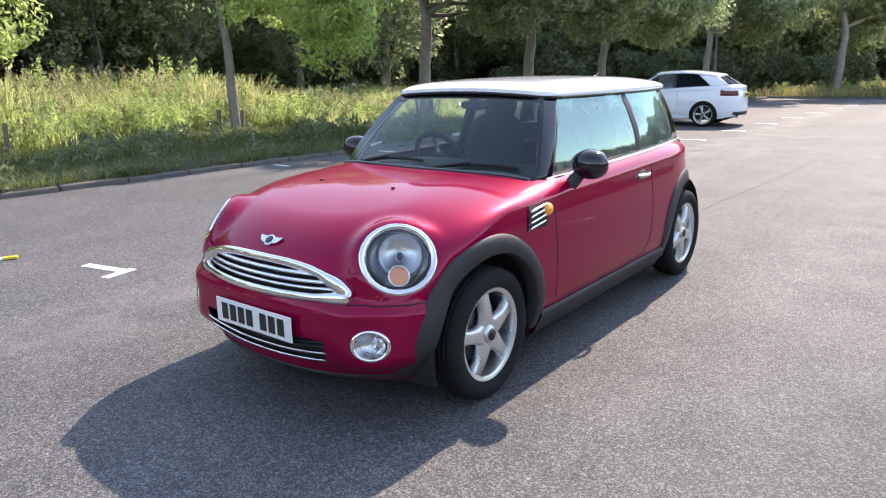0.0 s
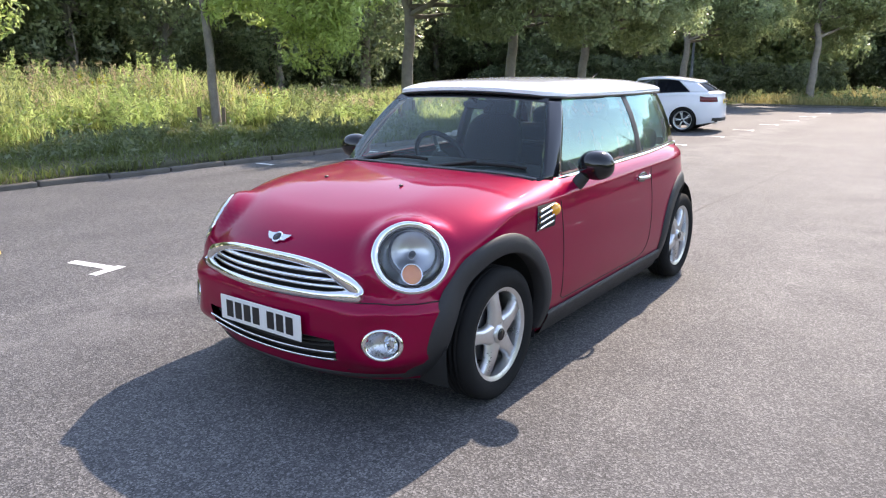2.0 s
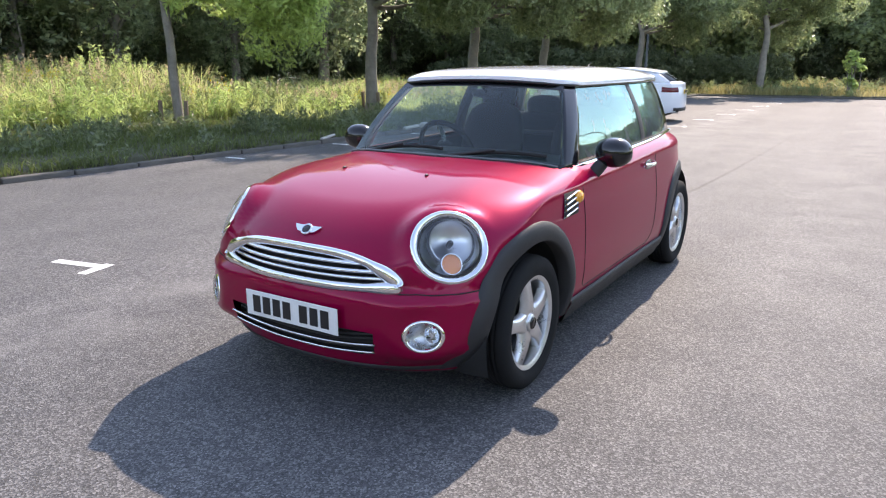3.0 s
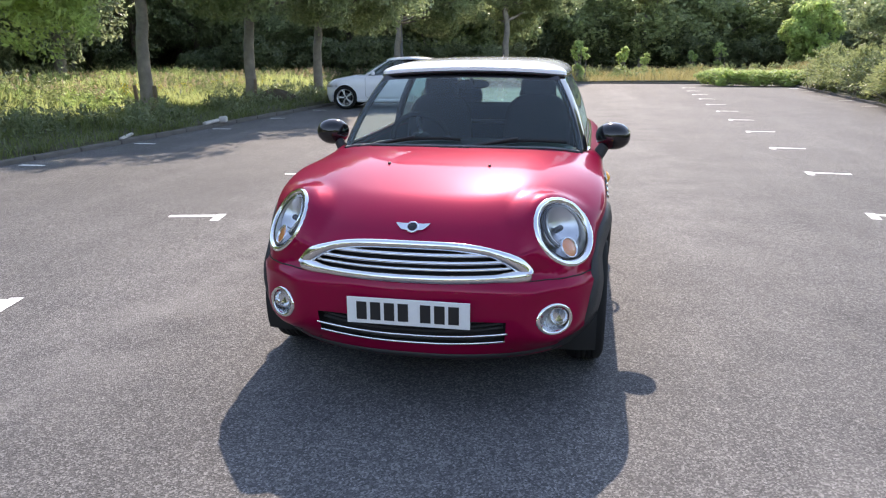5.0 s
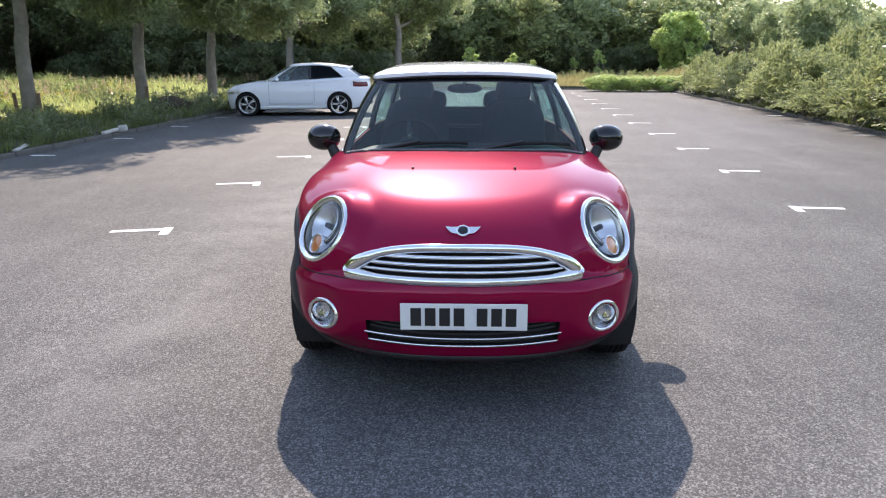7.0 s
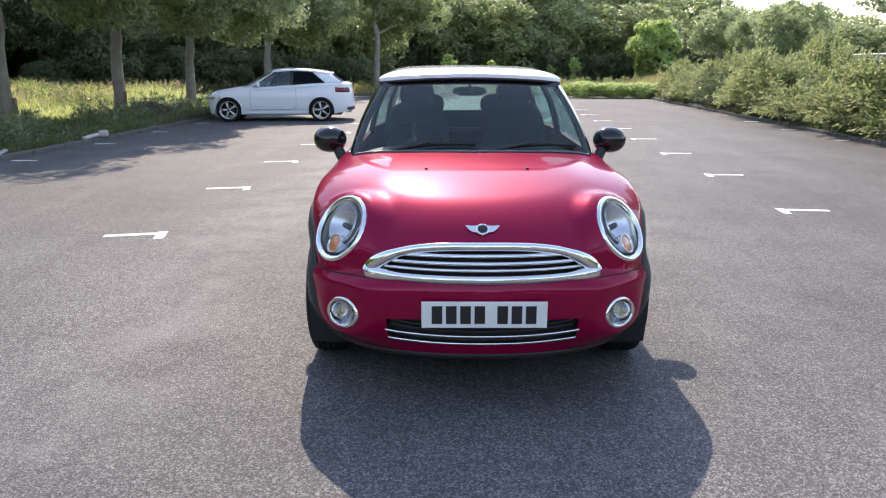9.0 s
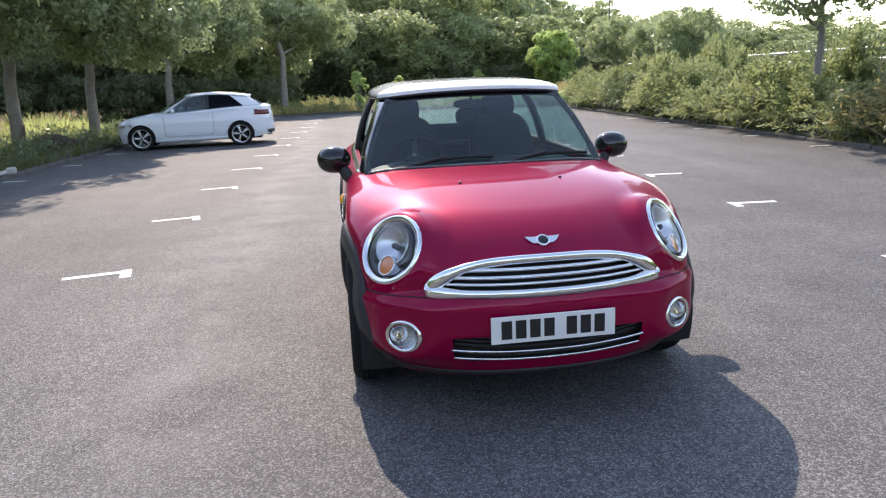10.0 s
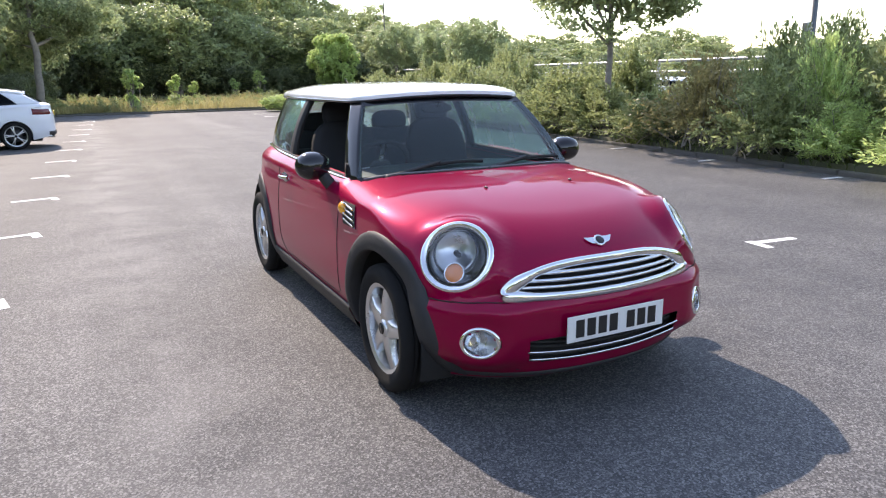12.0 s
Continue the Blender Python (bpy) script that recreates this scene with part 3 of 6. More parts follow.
def body_top(x, y):
    hood = 0.943 - 0.160 * np.clip(1.12 - y, 0, 1.12) ** 2.2
    tail = 0.955 + 0.02 * smooth_step(1.3, 3.0, y) - 0.06 * smooth_step(3.3, 3.68, y)
    return np.where(y < 1.34, hood, tail) - 0.05 * np.clip(np.abs(x) - 0.1, 0, 1) ** 2


def body_radius(x, y):
    return 0.30 + 0.16 * smooth_step(0.2, 0.8, y) - 0.24 * smooth_step(0.95, 1.35, y)


V0, F0 = shell(P_BODY, body_low, body_edge, body_inset, body_top, body_radius)


def lamp_axes(s, yaw, up):
    a, p = radians(yaw), radians(up)
    N = np.array([s * math.sin(a) * math.cos(p), -math.cos(a) * math.cos(p), math.sin(p)])
    U = np.array([s * math.cos(a), math.sin(a), 0.0])
    return U, np.cross(U, N) * (1 if np.cross(U, N)[2] > 0 else -1), N


def seat_lamp(V, C, a, b, yaw, up, reach):
    """Draws the body skin to the plane of a lamp, fading out round it."""
    U, W, N = lamp_axes(1, yaw, up)
    d = V - C
    h = d @ N
    q = np.sqrt((d @ U / a) ** 2 + (d @ W / b) ** 2)
    w = smooth_step(reach, 1.05, q) * smooth_step(0.22, 0.12, np.abs(h))
    return V - (w * h)[:, None] * N


HEAD_AT, FOG_AT = np.array([0.619, 0.278, 0.714]), np.array([0.599, 0.113, 0.385])
HEAD_YAW, HEAD_UP, FOG_YAW, FOG_UP = 48.5, 31.0, 33.0, 5.0
LAMP_A, LAMP_B = 0.152, 0.143
FOG_A, FOG_B = 0.079, 0.061
V0 = seat_lamp(V0, HEAD_AT, LAMP_A, LAMP_B, HEAD_YAW, HEAD_UP, 1.55)
V0 = seat_lamp(V0, FOG_AT, FOG_A, FOG_B, FOG_YAW, FOG_UP, 2.3)
bm = mirrored(V0, F0)
SURF = Skin(bm)

# Lamp frames
LAMP_C = {s: HEAD_AT * (s, 1, 1) for s in (1, -1)}
FOG_C = {s: FOG_AT * (s, 1, 1) for s in (1, -1)}


def grille_top(x):
    return 0.561 + 0.121 * np.clip(1 - np.abs(x / 0.482) ** 3.4, 0, 1) ** 0.62


def grille_low(x):
    return 0.561 - 0.008 * (1 - (x / 0.482) ** 2)


def screen_base_y(x):
    return 1.150 + 0.105 * (x / 0.685) ** 2 + 0.02 * (x / 0.685) ** 4


def cabin_half(y):
    return 0.676 * (1 - 0.25 * smooth_step(3.1, 3.62, y))


def cut(c):
    x, y, z = c
    s = 1 if x > 0 else -1
    for yw in (Y_F, Y_R):
        if abs(x) > 0.5 and (y - yw) ** 2 + (z - HUB_Z) ** 2 < 0.385**2:
            return True
    if z > 0.8 and screen_base_y(x) - 0.050 < y < 3.585 - 0.18 * (x / 0.60) ** 2 and abs(x) < cabin_half(y):
        return True
    for C, a, b, yaw, up in ((LAMP_C[s], LAMP_A, LAMP_B, HEAD_YAW, HEAD_UP), (FOG_C[s], FOG_A * 0.97, FOG_B * 0.97, FOG_YAW, FOG_UP)):
        U, W, N = lamp_axes(s, yaw, up)
        d = np.array(c) - C
        if abs(d @ N) < 0.12 and (d @ U / a) ** 2 + (d @ W / b) ** 2 < 0.93:
            return True
    if y < 0.3 and abs(x) < 0.475 and grille_low(x) + 0.006 < z < grille_top(x) - 0.008:
        return True
    if y < 0.3 and abs(x) < 0.41 and 0.268 + 0.02 * (x / 0.41) ** 2 < z < 0.392 - 0.010 * (x / 0.41) ** 4:
        return True
    return False


take_faces(bm, cut)
body = part("body", bm_mesh("body", bm, RED), RED, car, "deep red metallic paint")


def seam(name, pts, r=0.0035, mat=MATT_BLACK, label="", parent=car, closed=False, n=6, flat=1.0):
    return part(name, tube(pts, r, n, closed, flat), mat, parent, label)


# underside, firewall, liners and cabin tub
part("underbody", join(box((0, 1.9, 0.23), (1.20, 3.25, 0.12), 0.03), box((0, 1.92, 0.24), (1.46, 1.55, 0.10), 0.03), box((0, 0.42, 0.30), (1.0, 0.35, 0.20), 0.04)), MATT_BLACK, car, "dark underside")
for yw in (Y_F, Y_R):
    for s in (1, -1):
        a = np.linspace(-0.35, np.pi + 0.35, 30)
        rows = [[(s * x, yw + r * math.cos(t), HUB_Z + r * math.sin(t)) for t in a] for x, r in ((0.775, 0.384), (0.70, 0.392), (0.50, 0.392), (0.50, 0.02))]
        part("wheel_liner", skin(rows), MATT_BLACK, car, "black plastic wheel-arch liner")
        at = pose(s * 0.728, yw, HUB_Z, 9 if yw < 2 else 40, 0, 0)
        star_wheel(car, at, s)

part("cabin_lining", (np.array([(0.672, 1.22, 0.90), (0.69, 1.6, 0.90), (0.69, 2.7, 0.935), (0.60, 3.45, 0.955), (0.655, 1.35, 0.28), (0.655, 1.6, 0.28), (0.655, 2.7, 0.28), (0.58, 3.45, 0.28), (-0.672, 1.22, 0.90), (-0.69, 1.6, 0.90), (-0.69, 2.7, 0.935), (-0.60, 3.45, 0.955), (-0.655, 1.35, 0.28), (-0.655, 1.6, 0.28), (-0.655, 2.7, 0.28), (-0.58, 3.45, 0.28)]), [[0, 4, 5, 1], [1, 5, 6, 2], [2, 6, 7, 3], [8, 9, 13, 12], [9, 10, 14, 13], [10, 11, 15, 14], [4, 12, 13, 5], [5, 13, 14, 6], [6, 14, 15, 7], [0, 8, 12, 4], [3, 7, 15, 11]]), DASH, car, "dark cabin lining", smooth=False)

# wheel-arch trims and sills
for yw in (Y_F, Y_R):
    for s in (1, -1):
        a = np.linspace(-0.22, np.pi + 0.24, 46)
        rows = [[], [], [], [], [], []]
        for t in a:
            # the angle runs from the tail side over the top to the nose side
            ca, sa = math.cos(t), math.sin(t)
            wide = 0.452
            for row, (r, out) in zip(rows, ((0.372, -0.05), (0.368, 0.008), (0.376, 0.020), (wide - 0.02, 0.016), (wide, 0.008), (wide + 0.003, -0.004))):
                y, z = yw + r * ca, max(0.185, HUB_Z + r * sa)
                x, _, _ = SURF.side(y, max(z, 0.20), s, 0)
                if abs(x) < 0.56:
                    x = s * 0.56
                row.append((x + s * out, y, z))
        rows = np.array(rows)
        for _ in range(5):
            rows[:, 1:-1, 0] = (rows[:, :-2, 0] + 2 * rows[:, 1:-1, 0] + rows[:, 2:, 0]) / 4
        part("arch_trim", skin(rows), BLACK_PLASTIC, car, "black plastic wheel-arch trim")
for s in (1, -1):
    ys = np.linspace(Y_F + 0.43, Y_R - 0.43, 30)
    prof = [(0.290, 0.002), (0.287, 0.014), (0.268, 0.022), (0.225, 0.018), (0.178, 0.012), (0.163, 0.0), (0.163, -0.12)]
    part("sill_trim", skin([[(SURF.side(y, max(z, 0.2), s)[0] + s * o, y, z) for z, o in prof] for y in ys]), BLACK_PLASTIC, car, "black plastic sill trim")

# lower lip of the front bumper
xs = np.linspace(-0.66, 0.66, 50)
part("bumper_lip", skin([[SURF.front(x, z, o) for x in xs] for z, o in ((0.222, 0.003), (0.215, 0.010), (0.20, 0.006))] + [[(x, SURF.front(x, 0.20)[1] + 0.06, 0.165) for x in xs]]), BLACK_PLASTIC, car, "black lower bumper lip")

# seams
for s in (1, -1):
    door = [SURF.side(1.255, z, s, 0.0) for z in np.linspace(0.86, 0.34, 14)]
    door += [SURF.side(y, 0.318, s, 0.0) for y in np.linspace(1.29, 2.36, 20)]
    door += [SURF.side(2.36 + 0.13 * math.sin(t), 0.325 + 0.20 * (1 - math.cos(t)), s, 0.0) for t in np.linspace(0.2, 1.5, 8)]
    door += [SURF.side(2.495 + 0.01 * f, 0.53 + 0.33 * f, s, 0.0) for f in np.linspace(0, 1, 10)]
    seam("door_seam", door, 0.0026)
    seam("bumper_seam", [SURF.front(s * x, 0.545, 0.0) for x in np.linspace(0.47, 0.70, 20)], 0.003)
    seam("bumper_seam", [SURF.side(y, 0.545, s, 0.0) for y in np.linspace(0.20, 0.34, 10)], 0.003)

# grille
def loop_outline(n=80, f=1.0):
    t = np.linspace(0, 1, n // 2)
    xt = 0.482 * f * np.cos(np.pi * t)
    top = [(x, grille_top(x / f)) for x in xt]
    low = [(x, grille_low(x / f)) for x in -xt][1:-1]
    return top + low


ring = np.array([SURF.front(x, z, 0.004) for x, z in loop_outline(150)])
for _ in range(4):
    ring[:, 1] = (np.roll(ring[:, 1], 1) + 2 * ring[:, 1] + np.roll(ring[:, 1], -1)) / 4
grille = new("grille")
grille.parent = car
grille["label"] = "chrome-framed grille with horizontal bars"
part("grille_frame", tube(ring, 0.0195 + 0.013 * smooth_step(0.34, 0.46, np.abs(ring[:, 0])), 14, True, 0.7), CHROME, grille, "polished chrome grille frame")
back = [[(x, SURF.front(x, 0.56)[1] + 0.05 + 0.05 * v, 0.53 + 0.16 * v) for x in np.linspace(-0.47, 0.47, 30)] for v in np.linspace(0, 1, 6)]
part("grille_back", skin(back), MATT_BLACK, grille, "black mesh behind the bars")
for z in (0.590, 0.617, 0.644):
    w = 0.475
    while grille_top(w) < z + 0.012 and w > 0.1:
        w -= 0.004
    xs = np.linspace(-w, w, 40)
    drop = 0.006 * (1 - (xs / 0.48) ** 2)
    pts = [(x, SURF.front(x, z - 0.5 * d)[1] + 0.012, z + 0.006 - d * (0.68 - z) / 0.12) for x, d in zip(xs, drop)]
    pts = np.array(pts)
    for _ in range(6):
        pts[1:-1, 1] = (pts[:-2, 1] + 2 * pts[1:-1, 1] + pts[2:, 1]) / 4
    part("grille_bar", tube(pts, 0.0085, 8, False, 1.7), CHROME, grille, "chrome grille bar")

# lower intake
intake = new("lower_intake")
intake.parent = car
intake["label"] = "black lower air intake with thin chrome strips"
xs = np.linspace(-0.43, 0.43, 30)
part("intake_back", skin([[(x, SURF.front(x, 0.31)[1] + 0.05, z) for x in xs] for z in (0.24, 0.32, 0.41)]), MATT_BLACK, intake)
for z, w in ((0.312, 0.412), (0.276, 0.40)):
    xs = np.linspace(-w, w, 50)
    part("intake_strip", tube([SURF.front(x, z + 0.022 * abs(x / 0.41) ** 3, 0.001) for x in xs], 0.0055, 8), CHROME, intake, "thin chrome strip")
for z in (0.285, 0.325, 0.345, 0.365):
    part("intake_vane", tube([(x, SURF.front(x, z)[1] + 0.03, z + 0.03 * abs(x / 0.41) ** 3) for x in np.linspace(-0.39, 0.39, 30)], 0.006, 6), BLACK_PLASTIC, intake)

# number plate, its characters as plain bars
plate = part("number_plate", box((0.005, -0.012, 0.418), (0.52, 0.006, 0.112), 0.002), PLATE_WHITE, car, "white front number plate with dark bars", smooth=False)
for k, x in enumerate((-0.196, -0.137, -0.078, -0.019, 0.075, 0.134, 0.193)):
    part("plate_bar", box((0.005 + x, -0.0162, 0.418), (0.044, 0.002, 0.076), 0.0006), PLATE_INK, plate, smooth=False)

# winged badge
c, nrm = SURF.near((0, 0.118, 0.742))
q = Vector((0, -1, 0)).rotation_difference(nrm).to_matrix().to_4x4()
M = Matrix.Translation(Vector(c) + nrm * 0.004) @ q
badge = new("bonnet_badge")
badge.parent = car
badge["label"] = "small chrome winged badge"
for s in (1, -1):
    w = np.array([(s * 0.020, 0, 0.020), (s * 0.045, 0, 0.019), (s * 0.074, 0, 0.022), (s * 0.066, 0, 0.010), (s * 0.056, 0, -0.002), (s * 0.044, 0, -0.012), (s * 0.022, 0, -0.016)])
    n = len(w)
    W2 = np.concatenate([w, w * (1, 1, 1) + (0, -0.006, 0)])
    faces = [list(range(n, 2 * n))] + [[i, (i + 1) % n, n + (i + 1) % n, n + i] for i in range(n)]
    part("badge_wing", moved((W2, faces), M), CHROME, badge, smooth=False)
part("badge_ring", moved(lathe([(0.0, 0.028), (-0.008, 0.028), (-0.010, 0.025), (-0.008, 0.021)], 32, "y"), M), CHROME, badge)
part("badge_centre", moved(lathe([(-0.006, 0.022), (-0.008, 0.012), (-0.0085, 0.0)], 32, "y"), M), GLOSS_BLACK, badge)


# head lamps
def on_skin(C, U, W, N, a, b, n, out=0.0, flat=0.0):
    pts = []
    for t in np.linspace(0, 2 * np.pi, n, endpoint=False):
        p = C + a * math.cos(t) * U + b * math.sin(t) * W
        h, _ = SURF.along(p + 0.25 * N, -N)
        q = np.array(h) if h is not None else p
        pts.append(q + flat * (p - q) + out * N)
    return np.array(pts)


for s in (1, -1):
    C = LAMP_C[s]
    U, W, N = lamp_axes(s, HEAD_YAW, HEAD_UP)
    lamp = new("headlamp")
    lamp.parent = car
    lamp["label"] = "large oval headlamp in a chrome ring"
    n = 60
    outer = on_skin(C, U, W, N, LAMP_A * 1.07, LAMP_B * 1.07, n, 0.0)
    mid = on_skin(C, U, W, N, LAMP_A, LAMP_B, n, 0.008, 0.5)
    inner = on_skin(C, U, W, N, LAMP_A * 0.89, LAMP_B * 0.89, n, 0.003, 0.5)
    deep = C + (inner - C) * 0.98 - 0.05 * N
    part("chrome_ring", skin([outer, mid * 0.55 + outer * 0.45 + 0.004 * N, mid, inner, deep], False, True), CHROME, lamp, "polished chrome lamp ring")
    gap = [C + (inner - C) * f - h * N for f, h in ((0.985, 0.003), (0.925, 0.003), (0.91, 0.014))]
    part("lamp_gasket", skin(gap, False, True), MATT_BLACK, lamp)
    bowl = [C + (inner - C) * f - h * N for f, h in ((0.915, 0.006), (0.89, 0.022), (0.78, 0.045), (0.5, 0.06), (0.0, 0.065))]
    part("lamp_bowl", skin(bowl, False, True), REFLECTOR, lamp, "bright silver reflector bowl")
    K = C + 0.022 * W + 0.012 * U
    rr = disc_rows(K, U, W, N, 0.088, 0.088, ((1.04, -0.040), (1.04, -0.010), (1.0, -0.006)), 48)
    part("reflector_collar", skin(rr, False, True), CHROME, lamp, "bright collar of the main reflector")
    rr = disc_rows(K, U, W, N, 0.088, 0.088, ((0.99, -0.008), (0.86, -0.026), (0.66, -0.042), (0.42, -0.054), (0.20, -0.060)), 36)
    part("main_reflector", skin(rr, False, True), REFLECTOR, lamp, "silver main reflector")
    part("reflector_shade", skin(disc_rows(K, U, W, N, 0.088, 0.088, ((1.16, -0.022), (1.06, -0.012), (1.03, -0.018))), False, True), DARK_METAL, lamp)
    turn = Vector((0, -1, 0)).rotation_difference(Vector(N)).to_matrix().to_4x4() @ Matrix.Scale(-1, 4, (0, 1, 0))
    part("bulb_shield", moved(lathe([(-0.058, 0.013), (-0.026, 0.013), (-0.018, 0.010), (-0.014, 0.0)], 20, "y"), Matrix.Translation(K) @ turn), DARK_METAL, lamp)
    D = C - 0.072 * W - 0.004 * U
    cup = disc_rows(D, U, W, N, 0.045, 0.045, ((1.0, -0.055), (1.0, 0.000), (0.97, 0.004), (0.88, 0.003), (0.86, -0.006)))
    part("indicator_cup", skin(cup, False, True), CHROME, lamp, "chrome indicator cup")
    part("indicator_lens", skin(disc_rows(D, U, W, N, 0.045, 0.045, ((0.87, -0.004), (0.6, 0.000), (0.3, 0.002), (0.0, 0.0025))), False, True), PALE_AMBER, lamp, "pale amber indicator lens")
    dome = [C + (inner - C) * f + h * N for f, h in ((0.985, 0.0), (0.9, 0.010), (0.7, 0.020), (0.4, 0.026), (0.0, 0.028))]
    g = part("lamp_lens", skin(dome, False, True), LENS, lamp, "clear lamp lens")
    g.visible_shadow = False

# fog lamps
for s in (1, -1):
    C = FOG_C[s]
    U, W, N = lamp_axes(s, FOG_YAW, FOG_UP)
    fog = new("fog_lamp")
    fog.parent = car
    fog["label"] = "round fog lamp in a chrome-rimmed recess"
    n = 44
    outer = on_skin(C, U, W, N, FOG_A * 1.10, FOG_B * 1.10, n, -0.003)
    mid = on_skin(C, U, W, N, FOG_A * 1.0, FOG_B * 1.0, n, 0.010)
    inner = on_skin(C, U, W, N, FOG_A * 0.87, FOG_B * 0.87, n, 0.002)
    part("fog_ring", skin([outer, mid, inner], False, True), CHROME, fog, "chrome ring")
    deep = np.array([0.0, 1.0, 0.0])
    cup = [inner, C + (inner - C) * 0.93 + 0.030 * deep, C + (inner - C) * 0.80 + 0.055 * deep, C + (inner - C) * 0.0 + 0.062 * deep]
    part("fog_recess", skin(cup, False, True), SATIN, fog, "satin silver recess")
    K = C + 0.034 * deep + np.array([s * 0.016, 0.0, 0.0])
    U, W, N = np.array([1.0, 0, 0]), np.array([0, 0, 1.0]), -deep
    part("fog_reflector", skin(disc_rows(K, U, W, N, 0.038, 0.038, ((1.0, -0.03), (1.0, 0.0), (0.92, 0.0), (0.7, -0.018), (0.0, -0.024)), 20), False, True), CHROME, fog, smooth=False)
    g = part("fog_lens", skin(disc_rows(K, U, W, N, 0.038, 0.038, ((0.95, 0.0), (0.7, 0.008), (0.4, 0.012), (0.0, 0.013))), False, True), LENS, fog, "clear lens")
    g.visible_shadow = False

# side vents with a repeater, door handles, mirrors
for s in (1, -1):
    vent = new("side_vent")
    vent.parent = car
    vent["label"] = "black side vent with chrome slats and an amber repeater"
    yv, zv = 1.08, 0.775
    rows = [[SURF.side(yv + dy + 0.30 * dz, zv + dz, s, o) for dy in np.linspace(-0.085, 0.10, 12)] for dz, o in ((-0.058, 0.0005), (-0.052, 0.004), (0.0, 0.005), (0.048, 0.004), (0.054, 0.0005))]
    part("vent_panel", skin(rows), MATT_BLACK, vent)
    for dz in (-0.040, -0.014, 0.012, 0.036):
        pts = [SURF.side(yv + dy + 0.30 * dz, zv + dz + 0.12 * dy, s, 0.007) for dy in np.linspace(-0.078, 0.075, 10)]
        part("vent_slat", tube(pts, 0.0065, 6), CHROME, vent, "chrome slat")
    c = SURF.side(yv + 0.098, zv + 0.018, s, 0.004)
    part("repeater", ellipsoid(c, (0.026, 0.038, 0.032), 24, 12), AMBER, vent, "amber side repeater")

    yh, zh = 2.355, 0.815
    handle = new("door_handle")
    handle.parent = car
    handle["label"] = "chrome pull handle"
    pts = [SURF.side(yh + dy, zh, s, 0.010 + 0.026 * (1 - (dy / 0.09) ** 2)) for dy in np.linspace(-0.09, 0.09, 14)]
    part("grip", tube(pts, 0.0125, 10, False, 0.8), CHROME, handle)
    part("grip_recess", moved(ellipsoid((0, 0, 0), (0.006, 0.085, 0.032), 24, 12), pose(*SURF.side(yh, zh - 0.005, s, 0.001))), GLOSS_BLACK, handle)

    mir = new("door_mirror")
    mir.parent = car
    mir["label"] = "gloss black oval door mirror on a short stalk"
    c = (s * 0.845, 1.54, 0.970)
    V, F = ellipsoid((0, 0, 0), (0.098, 0.085, 0.076), 36, 20, 0.92)
    V[:, 1] = np.where(V[:, 1] > 0.028, 0.028 + (V[:, 1] - 0.028) * 0.12, V[:, 1])
    part("mirror_cap", moved((V, F), pose(*c, 0, 0, -s * 8)), GLOSS_BLACK, mir, "gloss black cap")
    part("mirror_glass", moved(skin(disc_rows(np.zeros(3), np.array([1.0, 0, 0]), np.array([0, 0, 1.0]), np.array([0, 1.0, 0]), 0.082, 0.062, ((1, 0.036), (0.6, 0.038), (0.0, 0.039))), False, True), pose(*c, 0, 0, -s * 8)), CHROME, mir, "mirror glass")
    arm = [(s * 0.742, 1.475, 0.825), (s * 0.754, 1.478, 0.85), (s * 0.776, 1.49, 0.885), (s * 0.80, 1.51, 0.92), (s * 0.818, 1.53, 0.948)]
    part("mirror_stalk", tube(arm, np.array([0.026, 0.034, 0.036, 0.033, 0.028]), 12, False, 0.8), BLACK_PLASTIC, mir)

# ---- glass house ----
def belt_z(y):
    return 0.905 + 0.028 * smooth_step(1.3, 3.2, y)


def belt_x(y):
    return 0.700 + 0.006 * smooth_step(1.4, 2.2, y) - 0.09 * np.clip((y - 2.5) / 0.9, 0, 1) ** 2


def eave_x(y):
    return 0.545 + 0.012 * smooth_step(1.7, 2.3, y) - 0.075 * np.clip((y - 2.6) / 0.8, 0, 1) ** 2


u = np.linspace(-1, 1, 40)
w_base = np.stack([0.685 * u, 1.150 + 0.105 * u**2 + 0.02 * u**4, 0.918 - 0.020 * u**2], 1)
w_top = np.stack([0.522 * u, 1.588 + 0.022 * u**2, 1.312 - 0.018 * u**2], 1)
screen = part("windscreen", ruled(w_base, w_top, 0.030, 14, (0, -0.7, 0.7)), SCREEN, car, "clear raked windscreen")
screen.visible_shadow = False
band = w_base + 0.045 * (w_top - w_base) + (0, -0.006, 0.006)
part("screen_band", ruled(w_base + (0, -0.004, 0.002), band, 0, 3), GLOSS_BLACK, car)
part("screen_head", ruled(w_top + 0.075 * (w_base - w_top) + (0, -0.006, 0.006), w_top + (0, -0.003, 0.003), 0, 3), GLOSS_BLACK, car)
hood_edge = np.array([SURF.top(x * 0.965, y - 0.052) for x, y, z in w_base])
part("cowl", skin([hood_edge + (0, -0.006, -0.012), hood_edge + (0, 0.004, -0.002), hood_edge * 0.4 + w_base * (0.97, 1, 1) * 0.6 + (0, 0, -0.002), w_base * (0.965, 1, 1) + (0, 0.004, 0.003), w_base * (0.94, 1, 1) + (0, 0.05, -0.03)]), BLACK_PLASTIC, car, "black plastic scuttle panel")
part("cowl_strip", tube(hood_edge + (0, 0.014, 0.005), 0.0065, 8), POLE_GREY, car, "grey strip below the windscreen")
